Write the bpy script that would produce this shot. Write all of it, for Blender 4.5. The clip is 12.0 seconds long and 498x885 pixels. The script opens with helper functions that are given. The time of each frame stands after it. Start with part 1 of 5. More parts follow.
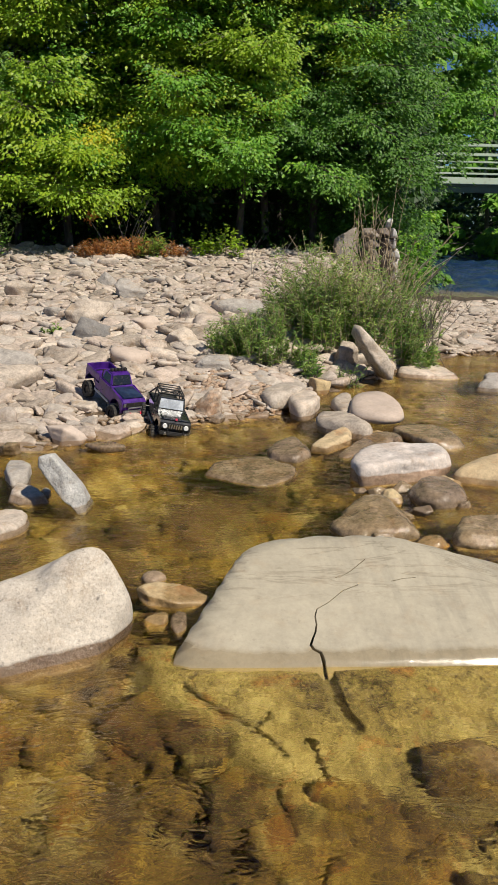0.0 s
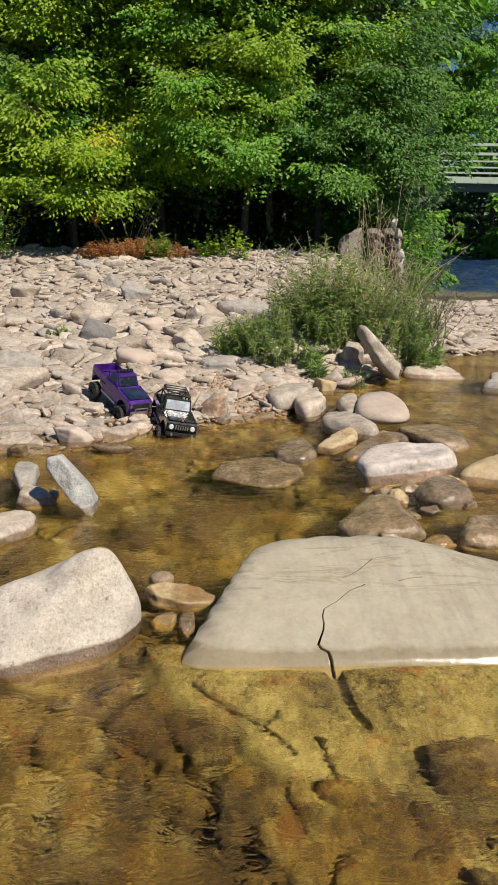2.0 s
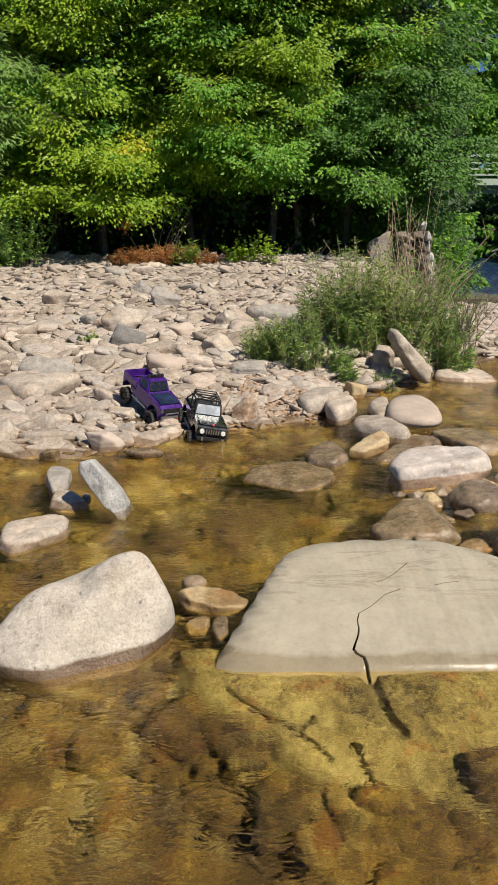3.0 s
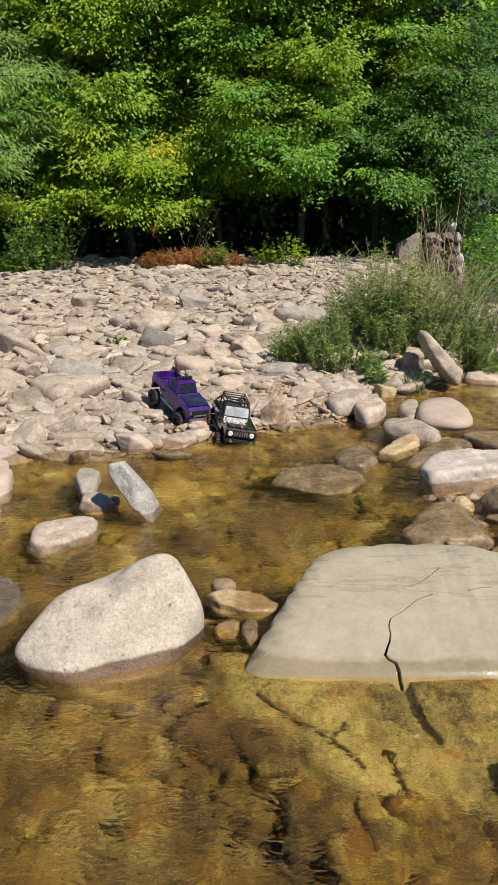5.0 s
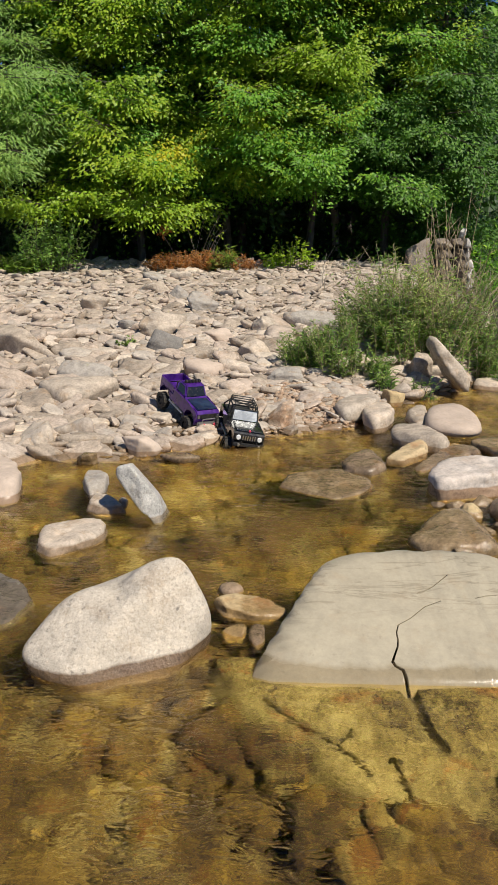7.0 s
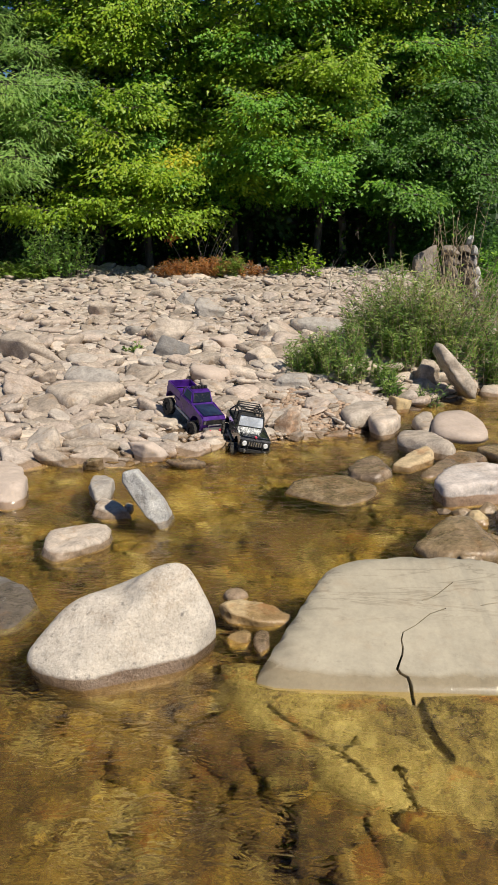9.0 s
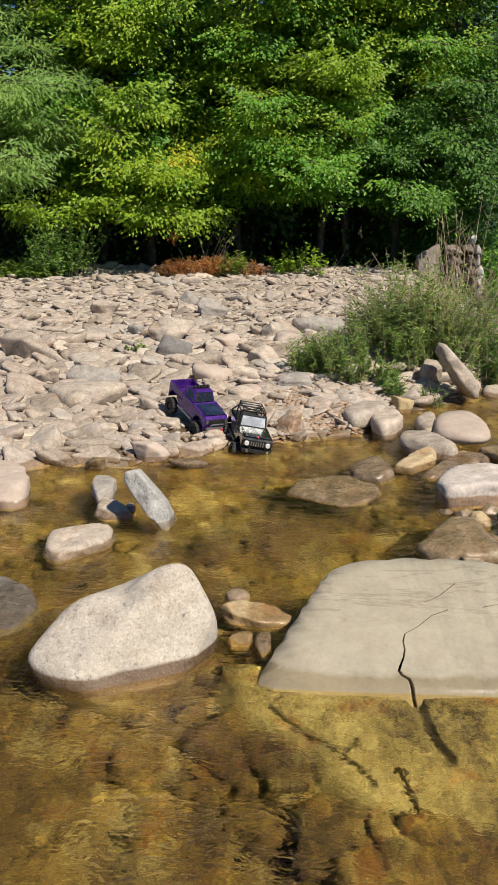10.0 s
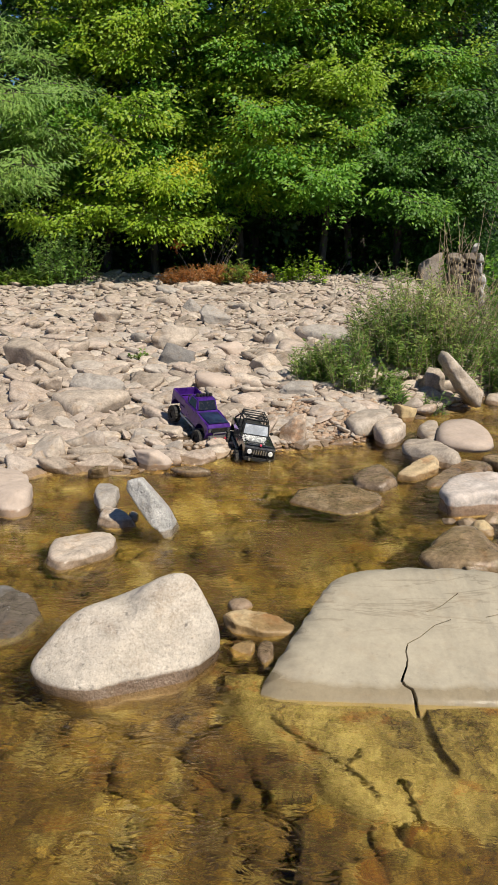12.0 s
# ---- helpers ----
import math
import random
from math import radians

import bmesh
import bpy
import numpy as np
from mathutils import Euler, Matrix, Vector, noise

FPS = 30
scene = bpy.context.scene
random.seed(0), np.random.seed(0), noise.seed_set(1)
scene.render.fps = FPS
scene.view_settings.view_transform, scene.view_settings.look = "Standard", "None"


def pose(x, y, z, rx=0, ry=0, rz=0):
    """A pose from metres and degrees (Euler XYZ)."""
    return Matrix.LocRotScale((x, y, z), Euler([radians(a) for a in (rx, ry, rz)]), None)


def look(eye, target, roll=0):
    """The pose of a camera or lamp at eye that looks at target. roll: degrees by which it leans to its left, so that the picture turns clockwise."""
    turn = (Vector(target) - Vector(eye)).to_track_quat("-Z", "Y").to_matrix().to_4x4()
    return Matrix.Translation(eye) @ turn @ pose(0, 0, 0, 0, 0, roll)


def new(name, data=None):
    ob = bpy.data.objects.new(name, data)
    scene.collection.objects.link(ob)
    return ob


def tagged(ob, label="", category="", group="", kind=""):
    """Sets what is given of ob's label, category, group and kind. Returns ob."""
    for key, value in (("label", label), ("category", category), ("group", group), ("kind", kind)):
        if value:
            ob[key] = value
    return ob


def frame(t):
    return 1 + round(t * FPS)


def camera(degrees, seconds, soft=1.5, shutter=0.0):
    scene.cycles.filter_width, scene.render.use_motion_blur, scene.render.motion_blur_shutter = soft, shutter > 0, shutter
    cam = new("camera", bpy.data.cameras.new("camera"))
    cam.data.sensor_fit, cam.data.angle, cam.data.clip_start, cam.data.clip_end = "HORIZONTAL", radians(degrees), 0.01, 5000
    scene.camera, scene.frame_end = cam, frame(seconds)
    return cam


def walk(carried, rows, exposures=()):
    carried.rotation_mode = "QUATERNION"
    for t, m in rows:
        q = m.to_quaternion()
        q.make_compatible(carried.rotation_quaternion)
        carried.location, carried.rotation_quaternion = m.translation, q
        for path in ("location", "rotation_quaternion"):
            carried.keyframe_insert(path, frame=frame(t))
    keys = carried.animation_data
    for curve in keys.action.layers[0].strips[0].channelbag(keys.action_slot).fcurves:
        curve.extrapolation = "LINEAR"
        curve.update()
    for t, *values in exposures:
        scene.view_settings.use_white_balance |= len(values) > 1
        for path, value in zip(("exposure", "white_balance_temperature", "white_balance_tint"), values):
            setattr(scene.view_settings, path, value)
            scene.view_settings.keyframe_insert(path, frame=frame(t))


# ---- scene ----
cam = camera(35.0, 12.0, soft=0.8)
PATH = [
    (0, (0.036, -0.012, 1.114), (0.197, 1.914, 0.599), 1.1),
    (0.5, (0.033, -0.012, 1.113), (0.192, 1.914, 0.598), 1.0),
    (1, (0.035, -0.019, 1.116), (0.193, 1.907, 0.599), 0.9),
    (1.5, (0.033, -0.024, 1.117), (0.188, 1.901, 0.6), 0.8),
    (2, (0.029, -0.025, 1.118), (0.177, 1.903, 0.604), 0.8),
    (2.5, (0.023, -0.021, 1.117), (0.131, 1.911, 0.61), 0.3),
    (3, (0.017, -0.014, 1.108), (0.093, 1.921, 0.607), -0.0),
    (5, (0.006, 0.003, 1.104), (0.015, 1.94, 0.609), -0.3),
    (5.5, (0.0, 0.002, 1.107), (0.006, 1.94, 0.611), -0.1),
    (6, (0.0, -0.001, 1.108), (0.0, 1.938, 0.615), -0.0),
    (6.5, (0.002, 0.004, 1.106), (-0.004, 1.943, 0.616), 0.0),
    (7, (-0.003, 0.004, 1.107), (-0.01, 1.944, 0.62), 0.3),
    (9, (0.001, 0.002, 1.107), (-0.023, 1.946, 0.635), 0.4),
    (9.5, (0.001, 0.004, 1.107), (-0.026, 1.946, 0.631), 0.4),
    (10, (0.002, 0.006, 1.112), (-0.028, 1.949, 0.637), 0.5),
    (10.5, (0.0, 0.009, 1.116), (-0.027, 1.952, 0.642), 0.5),
    (11, (0.004, 0.01, 1.111), (-0.028, 1.954, 0.643), 0.4),
    (11.5, (0.003, 0.005, 1.118), (-0.031, 1.95, 0.656), 0.5),
    (12, (0.002, 0.006, 1.118), (-0.035, 1.953, 0.661), 0.5),
]
walk(cam, [(t, look(eye, target, roll)) for t, eye, target, roll in PATH])

# ---------------------------------------------------------------- world, sun, exposure
SUN_AZ, SUN_EL = 138.0, 50.0  # degrees clockwise from +y, and above the horizon
sun_dir = Vector((math.sin(radians(SUN_AZ)) * math.cos(radians(SUN_EL)), math.cos(radians(SUN_AZ)) * math.cos(radians(SUN_EL)), math.sin(radians(SUN_EL))))
world = bpy.data.worlds.new("sky")
world.use_nodes = True
scene.world = world
sky = world.node_tree.nodes.new("ShaderNodeTexSky")
sky.sky_type, sky.sun_disc = "NISHITA", False
sky.air_density, sky.dust_density, sky.ozone_density = 0.9, 0.2, 4.0
sky.sun_elevation, sky.sun_rotation = radians(SUN_EL), radians(SUN_AZ)
tint = world.node_tree.nodes.new("ShaderNodeMix")
tint.data_type, tint.blend_type = "RGBA", "MULTIPLY"
tint.inputs["Factor"].default_value, tint.inputs["B"].default_value = 1.0, (0.72, 0.94, 1.2, 1)  # clear deep blue
world.node_tree.links.new(sky.outputs[0], tint.inputs["A"])
world.node_tree.links.new(tint.outputs["Result"], world.node_tree.nodes["Background"].inputs[0])
world.node_tree.nodes["Background"].inputs[1].default_value = 0.06
sun = new("sun", bpy.data.lights.new("sun", "SUN"))
sun.data.energy, sun.data.angle, sun.data.color = 5.4, radians(0.53), (1.0, 0.915, 0.77)
sun.matrix_basis = look(sun_dir * 30, (0, 0, 0))
scene.view_settings.exposure = 0.06


# ---------------------------------------------------------------- material tools
class Nodes:
    """Short way to write a node tree."""

    def __init__(self, name):
        self.mat = bpy.data.materials.new(name)
        self.mat.use_nodes = True
        self.tree = self.mat.node_tree
        self.tree.nodes.clear()

    def add(self, kind, sockets=None, **props):
        n = self.tree.nodes.new("ShaderNode" + kind)
        if "operation" in props:
            n.operation = props["operation"]
        if "use_clamp" in props:
            n.use_clamp = props["use_clamp"]
        if "data_type" in props:
            n.data_type, n.blend_type = props["data_type"], props["blend_type"]
        if "interpolation_type" in props:
            n.interpolation_type = props["interpolation_type"]
        if "feature" in props:
            n.feature = props["feature"]
        for k, v in (sockets or {}).items():
            self.put(n.inputs[k], v)
        return n

    def put(self, socket, v):
        if isinstance(v, bpy.types.NodeSocket):
            self.tree.links.new(v, socket)
        elif isinstance(v, bpy.types.Node):
            self.tree.links.new(v.outputs[0], socket)
        elif isinstance(v, tuple) and len(v) == 3 and socket.type == "RGBA":
            socket.default_value = (*v, 1)
        else:
            socket.default_value = v

    def math(self, op, a, b=0.0, c=0.0, clamp=False):
        return self.add("Math", {0: a, 1: b, 2: c}, operation=op, use_clamp=clamp).outputs[0]

    def mix(self, f, a, b, blend="MIX"):
        n = self.add("Mix", data_type="RGBA", blend_type=blend)
        self.put(n.inputs["Factor"], f), self.put(n.inputs["A"], a), self.put(n.inputs["B"], b)
        return n.outputs["Result"]

    def noise(self, scale, detail=4.0, rough=0.55, vector=None, distort=0.0):
        n = self.add("TexNoise", {"Scale": scale, "Detail": detail, "Roughness": rough, "Distortion": distort})
        if vector is not None:
            self.put(n.inputs["Vector"], vector)
        return n.outputs["Fac"]

    def step(self, v, lo, hi):
        n = self.add("MapRange", {"Value": v, "From Min": lo, "From Max": hi}, interpolation_type="SMOOTHSTEP")
        return n.outputs[0]

    def ramp(self, f, stops):
        n = self.add("ValToRGB", {0: f})
        els = n.color_ramp.elements
        while len(els) < len(stops):
            els.new(0.5)
        for e, (p, c) in zip(els, stops):
            e.position, e.color = p, (*c, 1)
        return n.outputs[0]

    def bump(self, h, distance, strength=1.0, normal=None):
        n = self.add("Bump", {"Height": h, "Distance": distance, "Strength": strength})
        if normal is not None:
            self.put(n.inputs["Normal"], normal)
        return n.outputs[0]

    def principled(self, **s):
        n = self.add("BsdfPrincipled", {k.replace("_", " "): v for k, v in s.items()})
        return n.outputs[0]

    def done(self, shader):
        self.add("OutputMaterial", {"Surface": shader})
        return self.mat


def wet_and_algae(g, col, xyz, wet_top=0.03, rnd=0.5, film_top=-0.004, olive=0.0, soak=(0.62, 0.54, 0.45)):
    """Stone colour and roughness with the dark wet band at the waterline and the amber film below it."""
    z = xyz.outputs["Z"]
    pos = g.add("NewGeometry").outputs["Position"]
    edge = g.noise(9.0, 4, 0.6, pos)
    top = g.math("MULTIPLY_ADD", edge, 0.025, wet_top - 0.015)
    wet = g.step(g.math("SUBTRACT", z, top), 0.006, -0.004)
    film = g.step(g.math("SUBTRACT", z, g.math("MULTIPLY_ADD", edge, 0.03, film_top - 0.018)), 0.004, -0.03)
    fur = g.noise(62.0, 6, 0.72, pos, 1.4)
    patch = g.math("ADD", g.math("MULTIPLY", g.noise(3.6, 3, 0.5, pos, 0.8), 0.3), g.math("ADD", g.math("MULTIPLY", g.noise(17.0, 6, 0.7, pos, 1.0), 0.32), g.math("MULTIPLY", fur, 0.38)))
    patch = g.math("ADD", patch, g.math("MULTIPLY_ADD", rnd, 0.07, -0.035 + 0.03 * olive))
    amber = g.ramp(patch, [(0.4, (0.02, 0.011, 0.005)), (0.45, (0.068, 0.038, 0.011)), (0.51, (0.155, 0.098, 0.02)), (0.57, (0.28, 0.194, 0.037)), (0.65, (0.45, 0.345, 0.085))])
    moss = g.ramp(patch, [(0.4, (0.05, 0.033, 0.014)), (0.45, (0.17, 0.135, 0.05)), (0.52, (0.38, 0.325, 0.135)), (0.62, (0.62, 0.54, 0.28))])
    kind = g.math("ADD", g.step(g.noise(6.0, 4, 0.6, pos, 0.7), 0.5, 0.66), olive, clamp=True)
    amber = g.mix(g.math("MULTIPLY", kind, 0.85), amber, moss)
    amber = g.mix(g.math("MULTIPLY", g.step(g.noise(8.0, 4, 0.6, pos, 0.9), 0.55, 0.68), 0.75), amber, g.mix(1.0, amber, (0.95, 0.5, 0.32), "MULTIPLY"))
    # near black at depth: the light lost in deep water is put into the colour
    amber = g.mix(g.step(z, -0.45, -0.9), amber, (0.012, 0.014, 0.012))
    wetcol = g.mix(1.0, col, soak, "MULTIPLY")
    col = g.mix(wet, col, wetcol)
    col = g.mix(g.math("MULTIPLY", film, 0.92), col, amber)
    rough = g.math("MULTIPLY_ADD", g.math("MULTIPLY", wet, g.math("SUBTRACT", 1.0, film)), -0.64, 0.82)
    relief = g.math("MULTIPLY", g.math("MULTIPLY", fur, film), 0.9)
    return col, rough, relief


def stone_material(name, stops, speck=0.25, wet_top=0.03, strata=0.0, spread=0.3, stain=None, bumpy=0.013, grain=0.0, mottle=1.5, film_top=-0.004, olive=0.0, soak=(0.62, 0.54, 0.45)):
    g = Nodes(name)
    geo = g.add("NewGeometry")
    pos = geo.outputs["Position"]
    xyz = g.add("SeparateXYZ", {0: pos})
    info = g.add("ObjectInfo")
    rnd = g.math("FRACT", g.math("ADD", info.outputs["Random"], geo.outputs["Random Per Island"]))
    shift = g.add("CombineXYZ", {0: g.math("MULTIPLY", rnd, 7.0), 1: g.math("MULTIPLY", rnd, 13.0), 2: 0.0})
    p = g.add("VectorMath", {0: pos, 1: shift}, operation="ADD").outputs[0]
    large = g.noise(5.0, 4, 0.6, p)
    fine = g.noise(70.0, 5, 0.7, p)
    tone = g.math("ADD", g.math("MULTIPLY", rnd, 0.7), g.math("MULTIPLY_ADD", large, 0.6, -0.15))
    col = g.ramp(tone, stops)
    if strata:
        st = g.add("Mapping", {"Vector": pos, "Rotation": (0.0, 0.0, 0.35), "Scale": (0.8, 5.0, 5.0)}).outputs[0]
        line = g.math("ABSOLUTE", g.math("SUBTRACT", g.noise(3.2, 5, 0.6, st, 0.9), 0.5))
        back = g.step(g.math("ADD", xyz.outputs["Y"], g.math("MULTIPLY", g.noise(4.0, 3, 0.5, pos), 0.12)), 2.1, 2.2)
        col = g.mix(g.math("MULTIPLY", g.math("MULTIPLY", g.step(line, 0.035, 0.0), back), strata), col, g.mix(1.0, col, (0.6, 0.57, 0.53), "MULTIPLY"))
        run = g.add("Mapping", {"Vector": pos, "Scale": (4.0, 0.5, 0.5), "Rotation": (0, 0, 0.15)}).outputs[0]
        grey = g.math("MULTIPLY", g.step(g.noise(6.0, 5, 0.6, run, 0.4), 0.42, 0.66), g.step(g.math("ADD", xyz.outputs["X"], g.math("MULTIPLY", g.noise(3.0, 3, 0.5, pos), 0.3)), 0.5, 0.7))
        col = g.mix(g.math("MULTIPLY", grey, 0.4), col, g.mix(1.0, col, (0.68, 0.69, 0.71), "MULTIPLY"))
    col = g.mix(g.math("MULTIPLY", g.step(g.noise(8.0, 5, 0.65, p, 0.7), 0.52, 0.7), 0.28 * mottle), col, (0.3, 0.19, 0.095))
    if stain:
        sm = g.step(g.noise(6.0, 5, 0.65, p), 0.52, 0.68)
        col = g.mix(g.math("MULTIPLY", sm, 0.55), col, stain)
    pits = g.step(g.noise(38.0, 3, 0.6, p), 0.62, 0.72)
    col = g.mix(g.math("MULTIPLY", pits, speck), col, g.mix(1.0, col, (0.4, 0.4, 0.42), "MULTIPLY"))
    if grain:
        salt = g.noise(150.0, 3, 0.7, pos)
        col = g.mix(g.math("MULTIPLY", g.step(salt, 0.54, 0.62), grain), col, g.mix(1.0, col, (0.42, 0.42, 0.43), "MULTIPLY"))
        col = g.mix(g.math("MULTIPLY", g.step(salt, 0.44, 0.36), grain), col, (0.66, 0.63, 0.58))
    val = g.math("ADD", g.math("MULTIPLY_ADD", rnd, spread, 1.0 - spread * 0.6), g.math("ADD", g.math("MULTIPLY_ADD", fine, 0.7 * mottle, -0.35 * mottle), g.math("MULTIPLY_ADD", g.noise(14.0, 5, 0.65, p), 0.8 * mottle, -0.4 * mottle)))
    col = g.add("HueSaturation", {"Value": val, "Color": col}).outputs[0]
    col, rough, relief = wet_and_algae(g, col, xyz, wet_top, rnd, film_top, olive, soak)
    chip = g.add("TexVoronoi", {"Vector": p, "Scale": 26.0}, feature="SMOOTH_F1").outputs["Distance"]
    h = g.math("ADD", g.math("MULTIPLY", fine, 0.4), g.math("ADD", g.math("MULTIPLY", chip, 0.5), g.math("MULTIPLY", g.noise(20.0, 6, 0.7, p), 0.9)))
    nrm = g.bump(relief, 0.02, 0.9, g.bump(h, bumpy, 0.9))
    return g.done(g.principled(Base_Color=col, Roughness=rough, Normal=nrm))


TAN = [(0.0, (0.36, 0.3, 0.235)), (0.35, (0.45, 0.375, 0.3)), (0.6, (0.4, 0.345, 0.285)), (0.85, (0.48, 0.395, 0.315)), (1.0, (0.35, 0.32, 0.285))]
STONE = {
    "bank": stone_material("river_stone", [(0.0, (0.33, 0.265, 0.205)), (0.3, (0.44, 0.365, 0.29)), (0.5, (0.46, 0.37, 0.3)), (0.7, (0.36, 0.315, 0.27)), (0.88, (0.48, 0.405, 0.325)), (1.0, (0.26, 0.24, 0.225))], spread=0.4, bumpy=0.008, mottle=1.8),
    "tan": stone_material("tan_sandstone", TAN, bumpy=0.007, mottle=1.8),
    "shore": stone_material("rusty_shore_pebble", [(0.0, (0.3, 0.2, 0.13)), (0.4, (0.42, 0.31, 0.22)), (0.7, (0.36, 0.24, 0.16)), (1.0, (0.46, 0.36, 0.27))], spread=0.35),
    "pink": stone_material("pink_sandstone", [(0.0, (0.46, 0.37, 0.3)), (0.5, (0.51, 0.41, 0.335)), (1.0, (0.46, 0.38, 0.315))], spread=0.12, speck=0.1, bumpy=0.002, mottle=0.6),
    "grey": stone_material("grey_stone", [(0.0, (0.29, 0.265, 0.235)), (0.5, (0.37, 0.335, 0.295)), (1.0, (0.33, 0.295, 0.255))], spread=0.2),
    "dark2": stone_material("slate_stone", [(0.0, (0.14, 0.13, 0.125)), (0.5, (0.22, 0.205, 0.19)), (1.0, (0.16, 0.15, 0.14))], spread=0.1),
    "white": stone_material("white_quartzite", [(0.0, (0.5, 0.46, 0.43)), (0.5, (0.6, 0.57, 0.54)), (1.0, (0.48, 0.4, 0.34))], spread=0.1, stain=(0.35, 0.2, 0.13), wet_top=0.05, bumpy=0.007, soak=(0.66, 0.52, 0.4)),
    "rust": stone_material("rust_streaked_stone", [(0.0, (0.42, 0.29, 0.19)), (0.5, (0.5, 0.4, 0.31)), (1.0, (0.4, 0.25, 0.14))], bumpy=0.008, spread=0.1, mottle=2.4, stain=(0.36, 0.16, 0.05)),
    "ochre": stone_material("ochre_stone", [(0.0, (0.42, 0.3, 0.15)), (0.5, (0.5, 0.39, 0.22)), (1.0, (0.44, 0.33, 0.2))], bumpy=0.006, spread=0.15, stain=(0.4, 0.2, 0.08)),
    "dark": stone_material("wet_brown_stone", [(0.0, (0.24, 0.19, 0.145)), (0.5, (0.36, 0.295, 0.225)), (1.0, (0.24, 0.205, 0.17))], spread=0.2, wet_top=0.16, stain=(0.5, 0.42, 0.32), bumpy=0.007, mottle=2.4),
    "wet": stone_material("wet_grey_stone", [(0.0, (0.3, 0.24, 0.16)), (0.5, (0.42, 0.345, 0.235)), (1.0, (0.31, 0.265, 0.2))], spread=0.15, wet_top=0.2, bumpy=0.007, stain=(0.55, 0.48, 0.37), mottle=2.4),
    "bed": stone_material("stream_bed_stone", [(0.0, (0.2, 0.13, 0.06)), (0.5, (0.34, 0.24, 0.1)), (1.0, (0.28, 0.19, 0.09))], spread=0.3),
    "slab": stone_material("cream_sandstone", [(0.0, (0.34, 0.3, 0.225)), (0.5, (0.41, 0.363, 0.272)), (1.0, (0.37, 0.332, 0.26))], spread=0.05, strata=0.6, speck=0.2, bumpy=0.0014, wet_top=0.03, mottle=0.55, film_top=-0.03, olive=0.75, soak=(0.74, 0.69, 0.6)),
    "granite": stone_material("white_granite", [(0.0, (0.46, 0.405, 0.335)), (0.5, (0.52, 0.465, 0.395)), (1.0, (0.47, 0.41, 0.335))], spread=0.05, speck=0.75, bumpy=0.009, wet_top=0.03, grain=0.38, mottle=1.0, soak=(0.3, 0.23, 0.17), film_top=-0.02),
    "ledge": stone_material("sunken_sandstone", [(0.0, (0.3, 0.26, 0.19)), (0.5, (0.37, 0.33, 0.24)), (1.0, (0.33, 0.29, 0.22))], spread=0.05, wet_top=0.1, bumpy=0.02, mottle=1.2, film_top=0.03, olive=0.8),
    "speckled": stone_material("speckled_grey_stone", [(0.0, (0.38, 0.37, 0.35)), (0.5, (0.45, 0.44, 0.42)), (1.0, (0.36, 0.34, 0.31))], spread=0.05, speck=0.6, grain=0.5),
}


def ground_material():
    g = Nodes("gravel_and_soil")
    geo = g.add("NewGeometry")
    pos = geo.outputs["Position"]
    xyz = g.add("SeparateXYZ", {0: pos})
    n1, n2 = g.noise(9.0, 6, 0.65, pos), g.noise(60.0, 4, 0.7, pos)
    vor = g.add("TexVoronoi", {"Vector": pos, "Scale": 34.0})
    cell = g.add("SeparateColor", {0: vor.outputs["Color"]}).outputs[0]
    # gravel tones kept dark: the shade in gaps between stones is put into them
    gravel = g.ramp(cell, [(0.0, (0.06, 0.045, 0.03)), (0.5, (0.18, 0.14, 0.1)), (1.0, (0.36, 0.29, 0.22))])
    gravel = g.mix(g.math("MULTIPLY", n1, 0.5), gravel, (0.16, 0.12, 0.085))
    soil = g.ramp(n1, [(0.3, (0.03, 0.022, 0.014)), (0.55, (0.075, 0.055, 0.035)), (0.75, (0.12, 0.09, 0.05))])
    forest = g.step(g.math("ADD", xyz.outputs["Y"], g.math("MULTIPLY", n1, 0.8)), 12.3, 12.9)
    col, rough, relief = wet_and_algae(g, g.mix(forest, gravel, soil), xyz, 0.035)
    h = g.math("ADD", g.math("MULTIPLY", vor.outputs["Distance"], -0.6), g.math("ADD", n1, g.math("MULTIPLY", n2, 0.3)))
    return g.done(g.principled(Base_Color=col, Roughness=rough, Normal=g.bump(relief, 0.02, 0.9, g.bump(h, 0.012))))


def water_material():
    g = Nodes("stream_water")
    pos = g.add("NewGeometry").outputs["Position"]
    m1 = g.add("Mapping", {"Vector": pos, "Scale": (0.55, 1.25, 1.0), "Rotation": (0, 0, 0.12)}).outputs[0]
    m2 = g.add("Mapping", {"Vector": pos, "Scale": (0.75, 1.35, 1.0), "Rotation": (0, 0, -0.3)}).outputs[0]
    swell = g.noise(6.0, 2, 0.5, m1, 0.6)
    ripple = g.noise(16.0, 2, 0.5, m2, 1.6)
    fine = g.noise(52.0, 1, 0.4, m1, 0.8)
    calm = g.step(g.noise(1.6, 3, 0.55, pos, 0.5), 0.38, 0.62)
    h = g.math("ADD", g.math("MULTIPLY", swell, 0.65), g.math("MULTIPLY", g.math("ADD", ripple, g.math("MULTIPLY", fine, 0.3)), g.math("MULTIPLY_ADD", calm, 0.55, 0.2)))
    nrm = g.bump(h, 0.02)
    # clear and shallow near by; upstream deep, the sky's reflection put into its blue
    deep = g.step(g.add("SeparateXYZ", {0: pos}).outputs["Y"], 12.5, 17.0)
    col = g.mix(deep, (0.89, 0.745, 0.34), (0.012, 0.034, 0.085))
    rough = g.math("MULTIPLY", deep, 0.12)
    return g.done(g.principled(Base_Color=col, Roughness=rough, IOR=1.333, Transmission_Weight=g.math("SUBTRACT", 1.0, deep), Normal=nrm))


